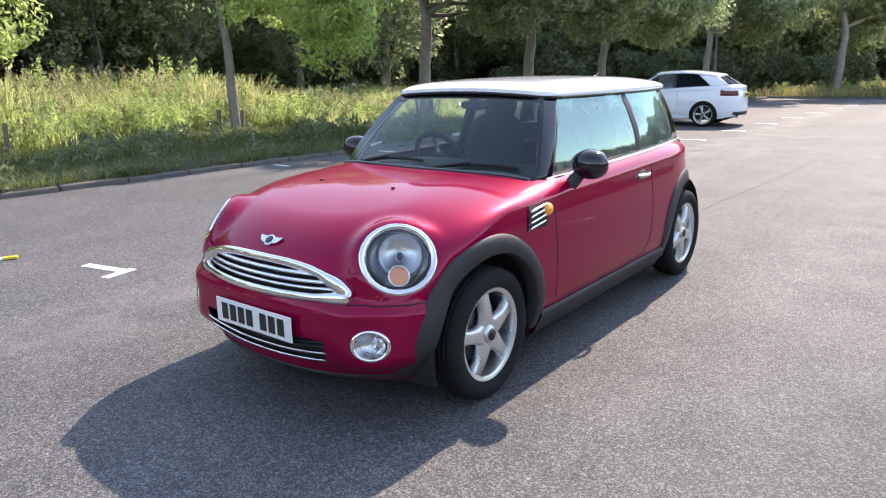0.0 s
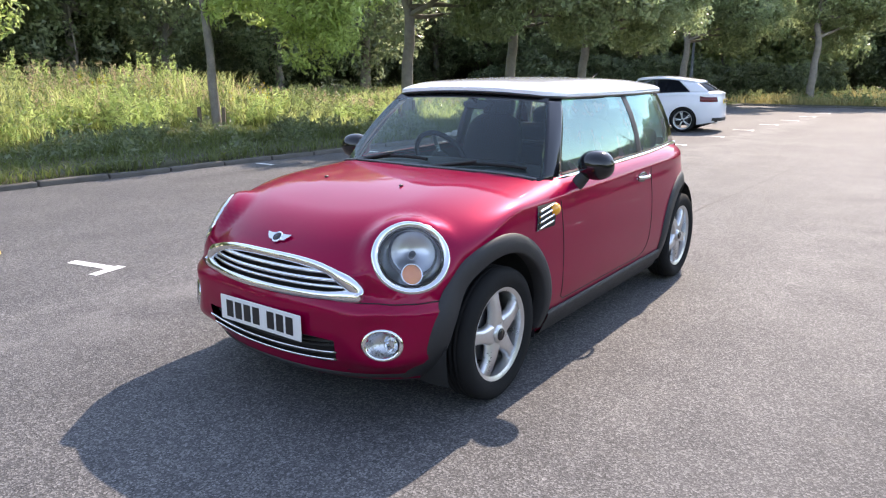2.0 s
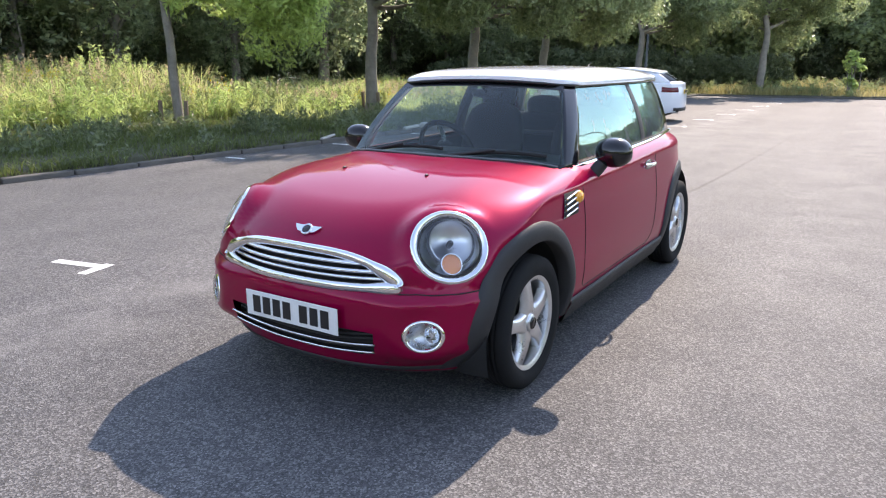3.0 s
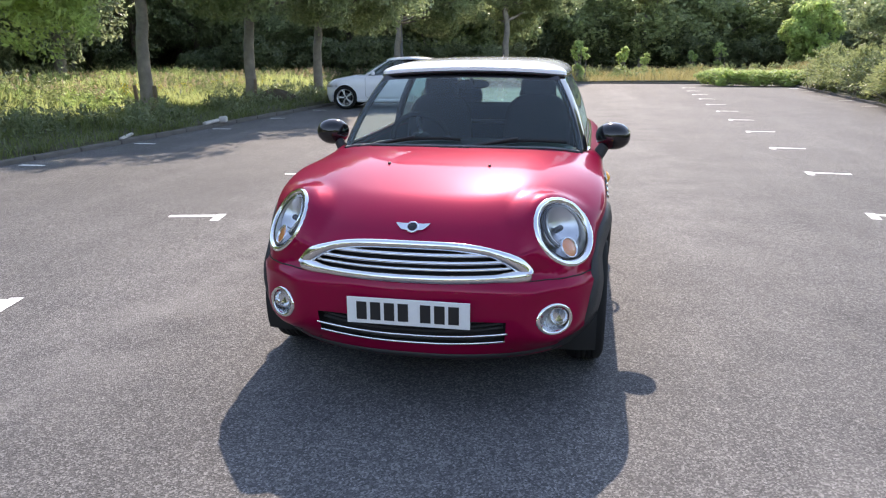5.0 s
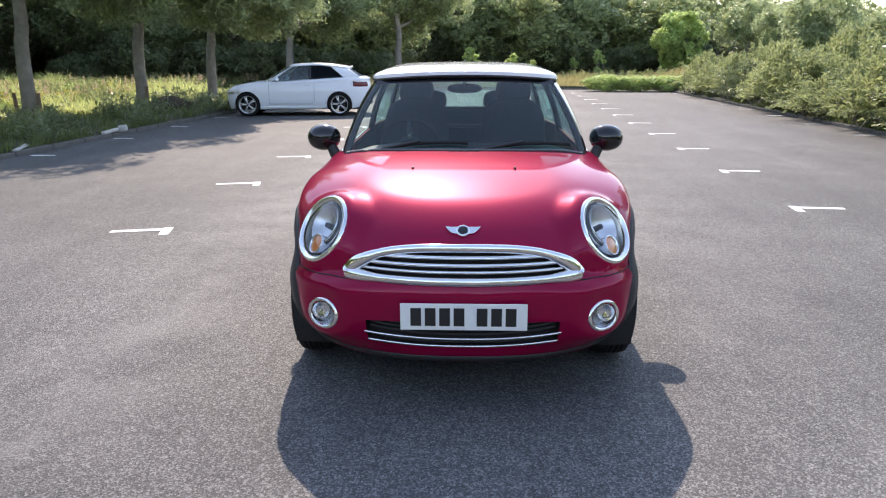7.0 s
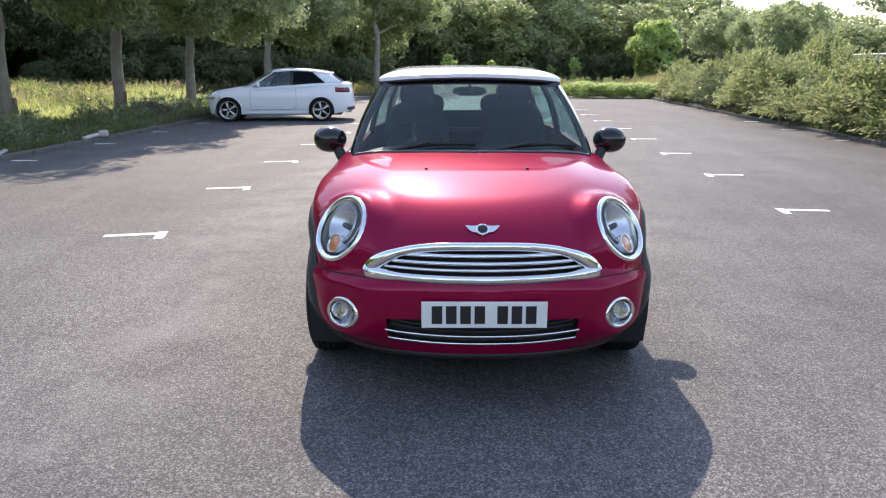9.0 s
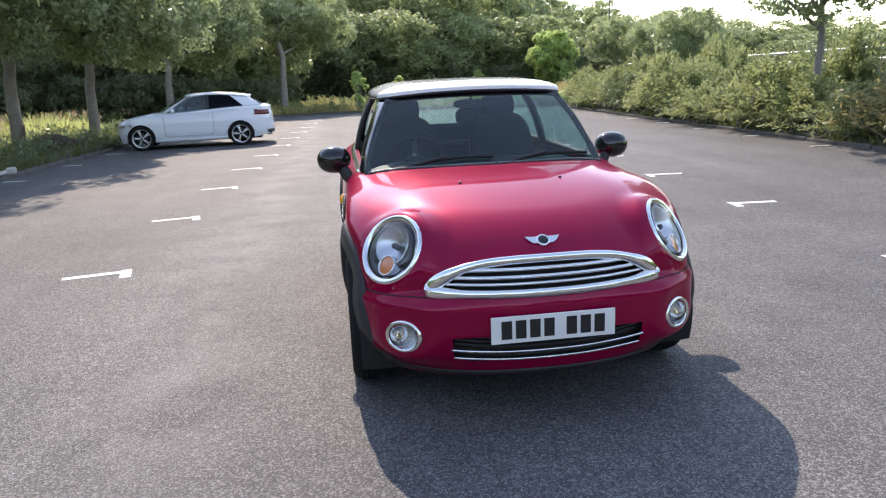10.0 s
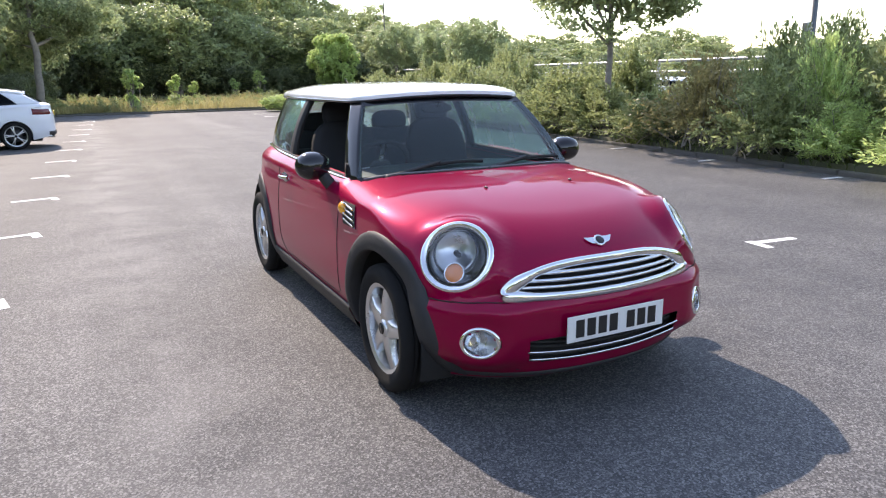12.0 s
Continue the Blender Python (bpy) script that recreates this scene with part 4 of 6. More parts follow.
for s in (1, -1):
    k = 8
    pb = np.array([(s * (0.675 + 0.036 * f), 1.270 + 0.125 * f, 0.900) for f in np.linspace(0, 1, k)])
    pt = np.array([(s * (0.512 + 0.036 * f), 1.605 + 0.100 * f, 1.298) for f in np.linspace(0, 1, k)])
    pb[:, 0] += s * 0.012 * np.sin(np.linspace(0, np.pi, k))
    thicken(ruled(pb, pt, 0.034, 14, (s * 0.45, -0.35, 0.4)), GLOSS_BLACK, "a_pillar", car, 0.03 * s, "gloss black windscreen pillar")
    def side_pane(y0, y1, t0, t1, b0=0.0, b1=1.0, k=16):
        yb, yt = np.linspace(y0, y1, k), np.linspace(t0, t1, k)
        B = np.stack([s * belt_x(yb), yb, belt_z(yb)], 1)
        T = np.stack([s * eave_x(yt), yt, np.full(k, 1.303)], 1)
        return B + b0 * (T - B), B + b1 * (T - B)
    away = (s * 0.9, 0, 0.35)
    if s > 0:
        g = part("door_window", ruled(*side_pane(1.39, 2.48, 1.70, 2.48), 0.022, 10, away), SIDE_GLASS, car, "closed front side window")
    else:
        g = part("door_window", ruled(*side_pane(1.42, 2.48, 1.46, 2.48, 0.0, 0.05), 0.0, 4, away), SIDE_GLASS, car, "front side window wound down")
    g.visible_shadow = False
    thicken(ruled(*side_pane(2.475, 2.555, 2.475, 2.555, k=5), 0.023, 10, away), BLACK_PLASTIC, "b_pillar", car, 0.035 * s, "black door pillar")
    g = part("quarter_window", ruled(*side_pane(2.55, 3.24, 2.55, 3.16), 0.022, 10, away), SIDE_GLASS, car, "rear quarter window")
    g.visible_shadow = False
    cb, ct = side_pane(3.23, 3.42, 3.15, 3.28, k=6)
    thicken(ruled(cb, ct, 0.02, 8, away), GLOSS_BLACK, "c_pillar", car, 0.03 * s)
    ys = np.linspace(1.27, 3.40, 50)
    part("belt_strip", tube([(s * (belt_x(y) + 0.012 - 0.02 * max(0, 1.38 - y) / 0.1), y, belt_z(y) + 0.002) for y in ys[1:]], 0.0045 + 0.008 * smooth_step(1.28, 1.46, ys[1:]), 10, False, 1.0), CHROME, car, "chrome strip along the belt line")
    part("window_seal", skin([[(s * (belt_x(y) + o), y, belt_z(y) + h) for y in ys[4:]] for o, h in ((0.0, 0.0), (0.003, 0.014), (-0.006, 0.020), (-0.012, 0.0))]), MATT_BLACK, car)
    part("shoulder", skin([[(s * (belt_x(y) + o), y, belt_z(y) + h) for y in ys] for o, h in ((-0.02, -0.02), (0.004, -0.010), (0.05, -0.035), (0.07, -0.06))]), RED, car)

yb = np.linspace(-1, 1, 24)
rb = np.stack([0.60 * yb, 3.60 - 0.18 * yb**2, np.full(24, 0.955)], 1)
rt = np.stack([0.47 * yb, 3.40 - 0.12 * yb**2, np.full(24, 1.285)], 1)
g = part("rear_window", ruled(rb, rt, 0.02, 10, (0, 0.9, 0.3)), SIDE_GLASS, car, "tailgate window")
g.visible_shadow = False
part("tailgate_panel", skin([rb + (0, 0.004, 0.004), rb * (1.03, 1, 1) + (0, 0.030, -0.020), rb * (1.05, 1, 1) + (0, 0.045, -0.070), rb * (1.03, 1, 1) + (0, 0.030, -0.130)]), RED, car)
part("rear_shelf", box((0, 3.28, 0.90), (1.15, 0.50, 0.03), 0.01), DASH, car, "dark parcel shelf")

# roof
def roof_outline():
    t = np.linspace(0, 1, 30)
    fx = 0.43 * t
    fy = 1.566 + 0.022 * (fx / 0.5) ** 2
    a = np.linspace(0, np.pi / 2, 14)[1:]
    cx, cy = 0.43 + 0.132 * np.sin(a), fy[-1] + 0.15 * (1 - np.cos(a))
    sy = np.linspace(cy[-1], 3.20, 60)[1:]
    sx = 0.562 + 0.012 * smooth_step(1.7, 2.3, sy) - 0.075 * np.clip((sy - 2.6) / 0.8, 0, 1) ** 2
    b = np.linspace(0, np.pi / 2, 24)[1:]
    rx, ry = sx[-1] * np.cos(b) ** 0.55, sy[-1] + 0.26 * np.sin(b) ** 0.55
    return np.stack([np.r_[fx, cx, sx, rx], np.r_[fy, cy, sy, ry]], 1)


def roof_top(x, y):
    return 1.358 + 0.040 * np.sin(np.clip((y - 1.45) / 1.95, 0, 1) * np.pi) ** 0.7 - 0.06 * x**2


rbm = mirrored(*shell(roof_outline(), lambda x, y: 1.292 + 0.026 * (1 - (x / 0.57) ** 2) * (y < 1.9), lambda x, y: 1.312 + 0.026 * (1 - (x / 0.57) ** 2) * (y < 1.9), lambda z, y: 0.0 * z, roof_top, lambda x, y: 0.20 + 0 * x, 4, 26))
part("roof", bm_mesh("roof", rbm, WHITE_ROOF), WHITE_ROOF, car, "white painted roof")
ro = roof_outline()
edge = np.concatenate([np.c_[ro, np.full(len(ro), 1.295)], (np.c_[ro, np.full(len(ro), 1.295)] * (-1, 1, 1))[::-1][1:-1]])
edge[:, 2] += 0.026 * (1 - (edge[:, 0] / 0.57) ** 2) * (edge[:, 1] < 1.9)
edge[:, :2] = (edge[:, :2] - (0, 2.4)) * 0.993 + (0, 2.4)
part("roof_seal", tube(edge, 0.010, 6, True), GLOSS_BLACK, car, "black roof gutter")
part("head_lining", skin([[(x * 0.98, y, 1.285 + 0.03 * (1 - x * x / 0.3)) for x in np.linspace(-0.53, 0.53, 12)] for y in np.linspace(1.66, 3.3, 10)]), PALE_TRIM, car, "pale head lining")
part("aerial", join(tube([(0, 3.28, 1.375), (0, 3.33, 1.40), (0, 3.38, 1.42)], 0.004, 6), ellipsoid((0, 3.27, 1.37), (0.02, 0.035, 0.018), 16, 8)), BLACK_PLASTIC, car, "short roof aerial")

# wipers and washer jets
def on_screen(x, v):
    uu = x / (0.685 + v * (0.522 - 0.685))
    B = np.array([0.685 * uu, 1.150 + 0.105 * uu**2 + 0.02 * uu**4, 0.918 - 0.020 * uu**2])
    T = np.array([0.522 * uu, 1.588 + 0.022 * uu**2, 1.312 - 0.018 * uu**2])
    return B + v * (T - B) + np.array((0, -0.7, 0.7)) * 0.030 * 4 * v * (1 - v)


for p0 in (-0.54, 0.03):
    t = np.linspace(0, 1, 18)
    blade = [on_screen(p0 + 0.04 + 0.52 * f, 0.035 + 0.075 * math.sin(2.1 * f)) + (0, -0.016, 0.012) for f in t]
    arm = [on_screen(p0 + 0.30 * f, 0.0 + 0.115 * f) + (0, -0.034 + 0.008 * f, 0.020) for f in t]
    wiper = new("wiper")
    wiper.parent = car
    wiper["label"] = "black windscreen wiper"
    part("wiper_blade", tube(blade, 0.0095, 6, False, 0.8), MATT_BLACK, wiper)
    part("wiper_arm", tube(arm, np.linspace(0.013, 0.007, 18), 6, False, 1.2), BLACK_PLASTIC, wiper)
    part("wiper_pivot", ellipsoid(arm[0], (0.022, 0.022, 0.016), 14, 8), BLACK_PLASTIC, wiper)
for s in (1, -1):
    part("washer_jet", ellipsoid(SURF.top(s * 0.247, 0.672, 0.004), (0.007, 0.014, 0.006), 12, 8), DARK_METAL, car)

# cabin
part("dashboard", join(*[ellipsoid((0, 1.52, 0.845), (0.665, 0.30, 0.085), 40, 14, 0.6)]), DASH, car, "dark dashboard")
wheel_c = Matrix.Translation((-0.345, 1.80, 0.90)) @ pose(0, 0, 0, -62, 0, 0)
ring = [(0.185 * math.cos(t), 0.185 * math.sin(t), 0) for t in np.linspace(0, 2 * np.pi, 40, endpoint=False)]
sw = new("steering_wheel")
sw.parent = car
sw["label"] = "black three-spoke steering wheel"
part("steering_rim", moved(tube(ring, 0.016, 10, True), wheel_c), CLOTH, sw)
part("steering_hub", moved(ellipsoid((0, 0, 0.0), (0.07, 0.06, 0.03), 20, 10), wheel_c), DASH, sw)
for a in (0.1, math.pi - 0.1, -math.pi / 2):
    part("steering_spoke", moved(tube([(0.03 * math.cos(a), 0.03 * math.sin(a), 0), (0.18 * math.cos(a), 0.18 * math.sin(a), 0)], 0.014, 8), wheel_c), SATIN, sw)
for x in (-0.35, 0.35):
    seat = new("front_seat")
    seat.parent = car
    seat["label"] = "dark cloth front seat"
    part("cushion", ellipsoid((x, 2.05, 0.52), (0.25, 0.28, 0.10), 28, 14, 0.6), CLOTH, seat)
    part("backrest", moved(ellipsoid((0, 0, 0), (0.235, 0.075, 0.33), 32, 18, 0.62), pose(x, 2.40, 0.83, -16)), CLOTH, seat)
    part("headrest", moved(ellipsoid((0, 0, 0), (0.125, 0.05, 0.095), 24, 14, 0.7), pose(x, 2.51, 1.195, -12)), CLOTH, seat)
    for d in (-0.05, 0.05):
        part("headrest_post", tube([(x + d, 2.47, 1.06), (x + d, 2.50, 1.15)], 0.007, 8), SATIN, seat)
bench = new("rear_bench")
bench.parent = car
bench["label"] = "dark cloth rear bench"
part("bench_cushion", box((0, 2.86, 0.50), (1.10, 0.45, 0.20), 0.05), CLOTH, bench)
part("bench_back", box((0, 3.12, 0.76), (1.14, 0.14, 0.58), 0.05, pose(0, 0, 0, -14)), CLOTH, bench)
for x in (-0.30, 0.30):
    part("bench_headrest", ellipsoid((x, 3.20, 1.09), (0.15, 0.05, 0.085), 24, 12, 0.7), CLOTH, bench)
part("inner_mirror", join(ellipsoid((0, 1.70, 1.245), (0.105, 0.02, 0.028), 24, 12, 0.8), tube([(0, 1.64, 1.29), (0, 1.69, 1.25)], 0.010, 8)), MATT_BLACK, car, "black rear-view mirror")


# ---- the white hatchback ----
def white_hatch(at, name, label):
    root = thing(name, label, "car", "parked cars", at=at)
    yf, yr, rz = 0.68, 3.20, 0.315
    P = half_outline(0.88, 0.60, 2.5, 3.20, 0.89, 2.8, 40, 50, 34)
    edge = lambda x, y: 0.60 + 0.25 * smooth_step(0.02, 0.9, y) + 0.12 * smooth_step(1.0, 3.2, y)
    low = lambda x, y: 0.19 + 0.09 * smooth_step(3.4, 4.09, y)
    ins = lambda z, y: 0.07 * np.clip((0.45 - z) / 0.26, 0, 1) ** 2 + 0.05 * np.clip((z - 0.62) / 0.3, 0, 1) ** 2
    top = lambda x, y: np.where(y < 1.0, 0.75 + 0.24 * np.clip(y, 0, 1.0) - 0.04 * y**2, 0.955 + 0.12 * smooth_step(1.0, 3.2, y) - 0.05 * x**2)
    rad = lambda x, y: 0.26 - 0.06 * smooth_step(0.9, 1.4, y)
    bm = mirrored(*shell(P, low, edge, ins, top, rad, 20, 18))
    skin_ = Skin(bm)

    def gone(c):
        x, y, z = c
        if abs(x) > 0.55 and any((y - w) ** 2 + (z - rz) ** 2 < 0.36**2 for w in (yf, yr)):
            return True
        return z > 0.86 and 1.1 < y < 3.75 and abs(x) < 0.70 * smooth_step(1.0, 1.45, y) ** 0.5

    take_faces(bm, gone)
    part("body", bm_mesh("body", bm, WHITE_CAR), WHITE_CAR, root, "white metallic paint")
    part("underbody", box((0, 2.0, 0.25), (1.45, 3.5, 0.16), 0.03), MATT_BLACK, root)
    part("cabin_lining", box((0, 2.45, 0.60), (1.36, 2.2, 0.56), 0.05), DASH, root)
    for w in (yf, yr):
        for s in (1, -1):
            a = np.linspace(-0.3, np.pi + 0.3, 24)
            part("wheel_liner", skin([[(s * x, w + r * math.cos(t), rz + r * math.sin(t)) for t in a] for x, r in ((0.845, 0.358), (0.55, 0.365), (0.55, 0.02))]), MATT_BLACK, root)
            star_wheel(root, pose(s * 0.775, w, rz, 15), s, 5, 0.318, 0.215, 0.244, twin=True)
    for w in (yf, yr):
        for s in (1, -1):
            lip = [(skin_.side(w + 0.362 * math.cos(t), max(rz + 0.362 * math.sin(t), 0.22), s)[0] - s * 0.006, w + 0.362 * math.cos(t), rz + 0.362 * math.sin(t)) for t in np.linspace(-0.2, np.pi + 0.2, 40)]
            part("arch_lip", tube(lip, 0.016, 8), WHITE_CAR, root)
    bx = lambda y: 0.775 - 0.10 * np.clip((y - 2.6) / 1.3, 0, 1) ** 2
    ex = lambda y: 0.585 - 0.08 * np.clip((y - 2.6) / 1.2, 0, 1) ** 2
    bz = lambda y: 0.925 + 0.115 * smooth_step(1.2, 3.5, y)
    ez = lambda y: 1.335 + 0.055 * np.sin(np.clip((y - 1.65) / 1.9, 0, 1) * np.pi) - 0.05 * smooth_step(2.5, 3.6, y)
    u = np.linspace(-1, 1, 24)
    wb = np.stack([0.72 * u, 1.02 + 0.20 * u**2, 0.935 - 0.01 * u**2], 1)
    wt = np.stack([0.57 * u, 1.80 + 0.10 * u**2, 1.368 - 0.03 * u**2], 1)
    part("windscreen", ruled(wb, wt, 0.02, 8, (0, -0.6, 0.8)), SCREEN, root, "windscreen")
    rb = np.stack([0.62 * u, 3.90 - 0.16 * u**2, np.full(24, 1.05)], 1)
    rt = np.stack([0.50 * u, 3.50 - 0.08 * u**2, 1.290 - 0.02 * u**2], 1)
    part("rear_window", ruled(rb, rt, 0.01, 6, (0, 0.7, 0.7)), DARK_GLASS, root, "dark rear window")
    for s in (1, -1):
        def pane(y0, y1, t0, t1, top_f=1.0, k=14):
            yb, yt = np.linspace(y0, y1, k), np.linspace(t0, t1, k)
            B = np.stack([s * bx(yb), yb, bz(yb)], 1)
            T = np.stack([s * ex(yt), yt, ez(yt) - 0.025], 1)
            return B, B + top_f * (T - B)
        away = (s * 0.9, 0, 0.35)
        part("door_window", ruled(*pane(1.34, 2.38, 1.92, 2.38), 0.02, 8, away), CLEAR_SIDE, root, "front side window")
        part("quarter_window", ruled(*pane(2.42, 3.34, 2.42, 2.98), 0.02, 8, away), DARK_GLASS, root, "dark rear quarter window")
        thicken(ruled(*pane(2.37, 2.435, 2.37, 2.435, k=4), 0.021, 8, away), GLOSS_BLACK, "b_pillar", root, 0.02 * s)
        thicken(ruled(*pane(3.32, 3.80, 2.96, 3.46, k=10), 0.024, 8, away), WHITE_CAR, "c_pillar", root, 0.02 * s, "white rear pillar")
        A0 = np.array([wb[-1] * (s, 1, 1), (s * bx(1.36), 1.36, bz(1.36))])
        A1 = np.array([wt[-1] * (s, 1, 1), (s * ex(1.92), 1.94, ez(1.92) - 0.02)])
        thicken(ruled(A0, A1, 0.02, 8, (s * 0.5, -0.3, 0.4)), WHITE_CAR, "a_pillar", root, 0.02 * s)
        part("shoulder", skin([[(s * (bx(y) + o), y, bz(y) + h) for y in np.linspace(1.15, 3.80, 30)] for o, h in ((-0.04, -0.02), (0.0, 0.0), (0.05, -0.02), (0.085, -0.07))]), WHITE_CAR, root)
        rows = []
        for z, e in ((0.80, 0.0), (0.815, 0.016), (0.92, 0.016), (0.94, 0.0)):
            rows.append([np.array(skin_.near((s * x, y, z))[0]) + np.array(skin_.near((s * x, y, z))[1]) * e for x, y in ((0.86, 3.60), (0.85, 3.72), (0.80, 3.86), (0.70, 3.97), (0.58, 4.04))])
        part("tail_lamp", skin(rows), RED_LENS, root, "dark red tail lamp")
        rows = []
        for z, e in ((0.60, 0.0), (0.615, 0.012), (0.665, 0.012), (0.70, 0.0)):
            rows.append([np.array(skin_.near((s * x, y, z))[0]) + np.array(skin_.near((s * x, y, z))[1]) * e for x, y in ((0.84, 0.48), (0.78, 0.28), (0.66, 0.14), (0.50, 0.06))])
        part("headlamp", skin(rows), REFLECTOR, root, "slim clear headlamp")
        mir = ellipsoid((s * 0.94, 1.52, 0.99), (0.10, 0.06, 0.065), 20, 12, 0.8)
        part("door_mirror", join(mir, tube([(s * 0.78, 1.46, 0.93), (s * 0.88, 1.50, 0.96)], 0.03, 8)), WHITE_CAR, root, "white door mirror")
        door = [skin_.side(1.28, z, s, 0) for z in np.linspace(0.86, 0.36, 8)] + [skin_.side(y, 0.33, s, 0) for y in np.linspace(1.32, 2.44, 12)] + [skin_.side(2.52, z, s, 0) for z in np.linspace(0.42, 0.88, 8)]
        part("door_seam", tube(door, 0.004, 6), MATT_BLACK, root)
        part("door_handle", tube([skin_.side(y, 0.84, s, 0.02) for y in np.linspace(2.22, 2.42, 6)], 0.013, 8), WHITE_CAR, root)
        part("sill_trim", skin([[(skin_.side(y, max(z, 0.21), s)[0] + s * o, y, z) for z, o in ((0.27, 0.002), (0.26, 0.014), (0.20, 0.012), (0.18, -0.04))] for y in np.linspace(1.08, 2.82, 20)]), WHITE_CAR, root)
    # roof
    t = np.linspace(0, 1, 20)
    fx = 0.50 * t
    fy = 1.76 + 0.08 * (fx / 0.5) ** 2
    a = np.linspace(0, np.pi / 2, 10)[1:]
    cx, cy = 0.50 + 0.10 * np.sin(a), fy[-1] + 0.14 * (1 - np.cos(a))
    sy = np.linspace(cy[-1], 3.25, 40)[1:]
    sx = 0.60 - 0.09 * np.clip((sy - 2.6) / 1.2, 0, 1) ** 2
    b = np.linspace(0, np.pi / 2, 16)[1:]
    ro = np.stack([np.r_[fx, cx, sx, sx[-1] * np.cos(b) ** 0.5], np.r_[fy, cy, sy, sy[-1] + 0.28 * np.sin(b) ** 0.5]], 1)
    rbm = mirrored(*shell(ro, lambda x, y: ez(y) - 0.03, lambda x, y: ez(y) - 0.005, lambda z, y: 0 * z, lambda x, y: ez(y) + 0.055 - 0.05 * x**2, lambda x, y: 0.2 + 0 * x, 3, 16))
    part("roof", bm_mesh("roof", rbm, WHITE_CAR), WHITE_CAR, root, "white roof")
    part("rear_valance", skin([[np.array(skin_.near((x, 4.09 - 0.25 * (x / 0.8) ** 4, z))[0]) + np.array((0, e, 0)) for x in np.linspace(-0.72, 0.72, 24)] for z, e in ((0.28, 0.0), (0.29, 0.02), (0.36, 0.02), (0.38, 0.004))]), BLACK_PLASTIC, root, "dark rear valance")
    part("front_intake", skin([[np.array(skin_.near((x, 0.25 * (x / 0.8) ** 4, z))[0]) + np.array((0, -e, 0)) for x in np.linspace(-0.62, 0.62, 20)] for z, e in ((0.22, 0.0), (0.24, 0.01), (0.36, 0.01), (0.38, 0.0))]), MATT_BLACK, root)
    pl = part("number_plate", box((0, 4.085, 0.80), (0.52, 0.012, 0.112), 0.003), PLATE_YELLOW, root, "yellow rear number plate with dark bars", smooth=False)
    for x in (-0.196, -0.137, -0.078, -0.019, 0.075, 0.134, 0.193):
        part("plate_bar", box((x, 4.0925, 0.80), (0.044, 0.004, 0.076), 0.0006), PLATE_INK, pl, smooth=False)
    for s in (1, -1):
        part("exhaust", tube([(s * 0.55, 3.85, 0.27), (s * 0.55, 4.02, 0.27)], 0.035, 12), CHROME, root)
    for x in (-0.37, 0.37):
        part("front_seat", join(moved(ellipsoid((0, 0, 0), (0.24, 0.08, 0.34), 20, 12, 0.65), pose(x, 2.40, 0.86, -16)), ellipsoid((x, 2.50, 1.21), (0.13, 0.05, 0.09), 16, 10, 0.7)), CLOTH, root)
    part("steering_wheel", tube([(0.37 + 0.18 * math.cos(t), 1.78 + 0.06 * math.sin(t), 0.93 + 0.17 * math.sin(t)) for t in np.linspace(0, 6.28, 24, endpoint=False)], 0.014, 6, True), CLOTH, root)
    return root


white = white_hatch(pose(-6.36, 16.5, 0, 0, 0, -85) @ Matrix.Scale(0.94, 4), "white_hatchback", "white three-door hatchback with dark rear windows, nose to the verge")


# parked cars beyond the guard rail
for x, y, a in ((21.3, 21.2, 130), (24.1, 18.1, 118)):
    far_car = copy_thing(white, pose(x, y, 0.02, 0, 0, a) @ Matrix.Scale(0.94, 4))
    tagged(far_car, "white parked car beyond the guard rail", "car", "parked cars")


# ---- plants ----
def leaves(pos, length, rng, aspect=0.42, droop=0.2, flat=0.0):
    """Pointed leaves, two triangles each, at the given places."""
    n = len(pos)
    L = length * rng.uniform(0.6, 1.35, n)[:, None]
    d = rng.normal(size=(n, 3))
    d[:, 2] = d[:, 2] * (1 - flat) - droop
    d /= np.linalg.norm(d, axis=1, keepdims=True)
    s = np.cross(d, rng.normal(size=(n, 3)) * (1 - flat) + np.array([0, 0, flat]))
    s /= np.linalg.norm(s, axis=1, keepdims=True) + 1e-9
    up = np.cross(s, d)
    V = np.stack([pos - d * L * 0.5, pos + s * L * aspect * 0.5 + up * L * 0.06, pos + d * L * 0.5, pos - s * L * aspect * 0.5 + up * L * 0.06], 1)
    return V.reshape(-1, 3), np.arange(4 * n).reshape(n, 4)


def leaves_out(pos, out, length, rng, aspect=0.5, droop=0.5, loose=0.75):
    """Pointed leaves that lie over a mass of foliage, each turned more or less outwards and hanging a little."""
    n = len(pos)
    L = length * rng.uniform(0.6, 1.35, n)[:, None]
    N = out + rng.normal(size=(n, 3)) * loose + np.array([0, 0, 0.25])
    N /= np.linalg.norm(N, axis=1, keepdims=True)
    d = np.cross(N, rng.normal(size=(n, 3)))
    d /= np.linalg.norm(d, axis=1, keepdims=True) + 1e-9
    d[:, 2] -= droop * rng.uniform(0, 1, n)
    d /= np.linalg.norm(d, axis=1, keepdims=True) + 1e-9
    s = np.cross(d, N)
    s /= np.linalg.norm(s, axis=1, keepdims=True) + 1e-9
    fold = N * L * 0.07
    V = np.stack([pos - d * L * 0.5, pos + s * L * aspect * 0.5 + fold, pos + d * L * 0.5, pos - s * L * aspect * 0.5 + fold], 1)
    return V.reshape(-1, 3), np.arange(4 * n).reshape(n, 4)


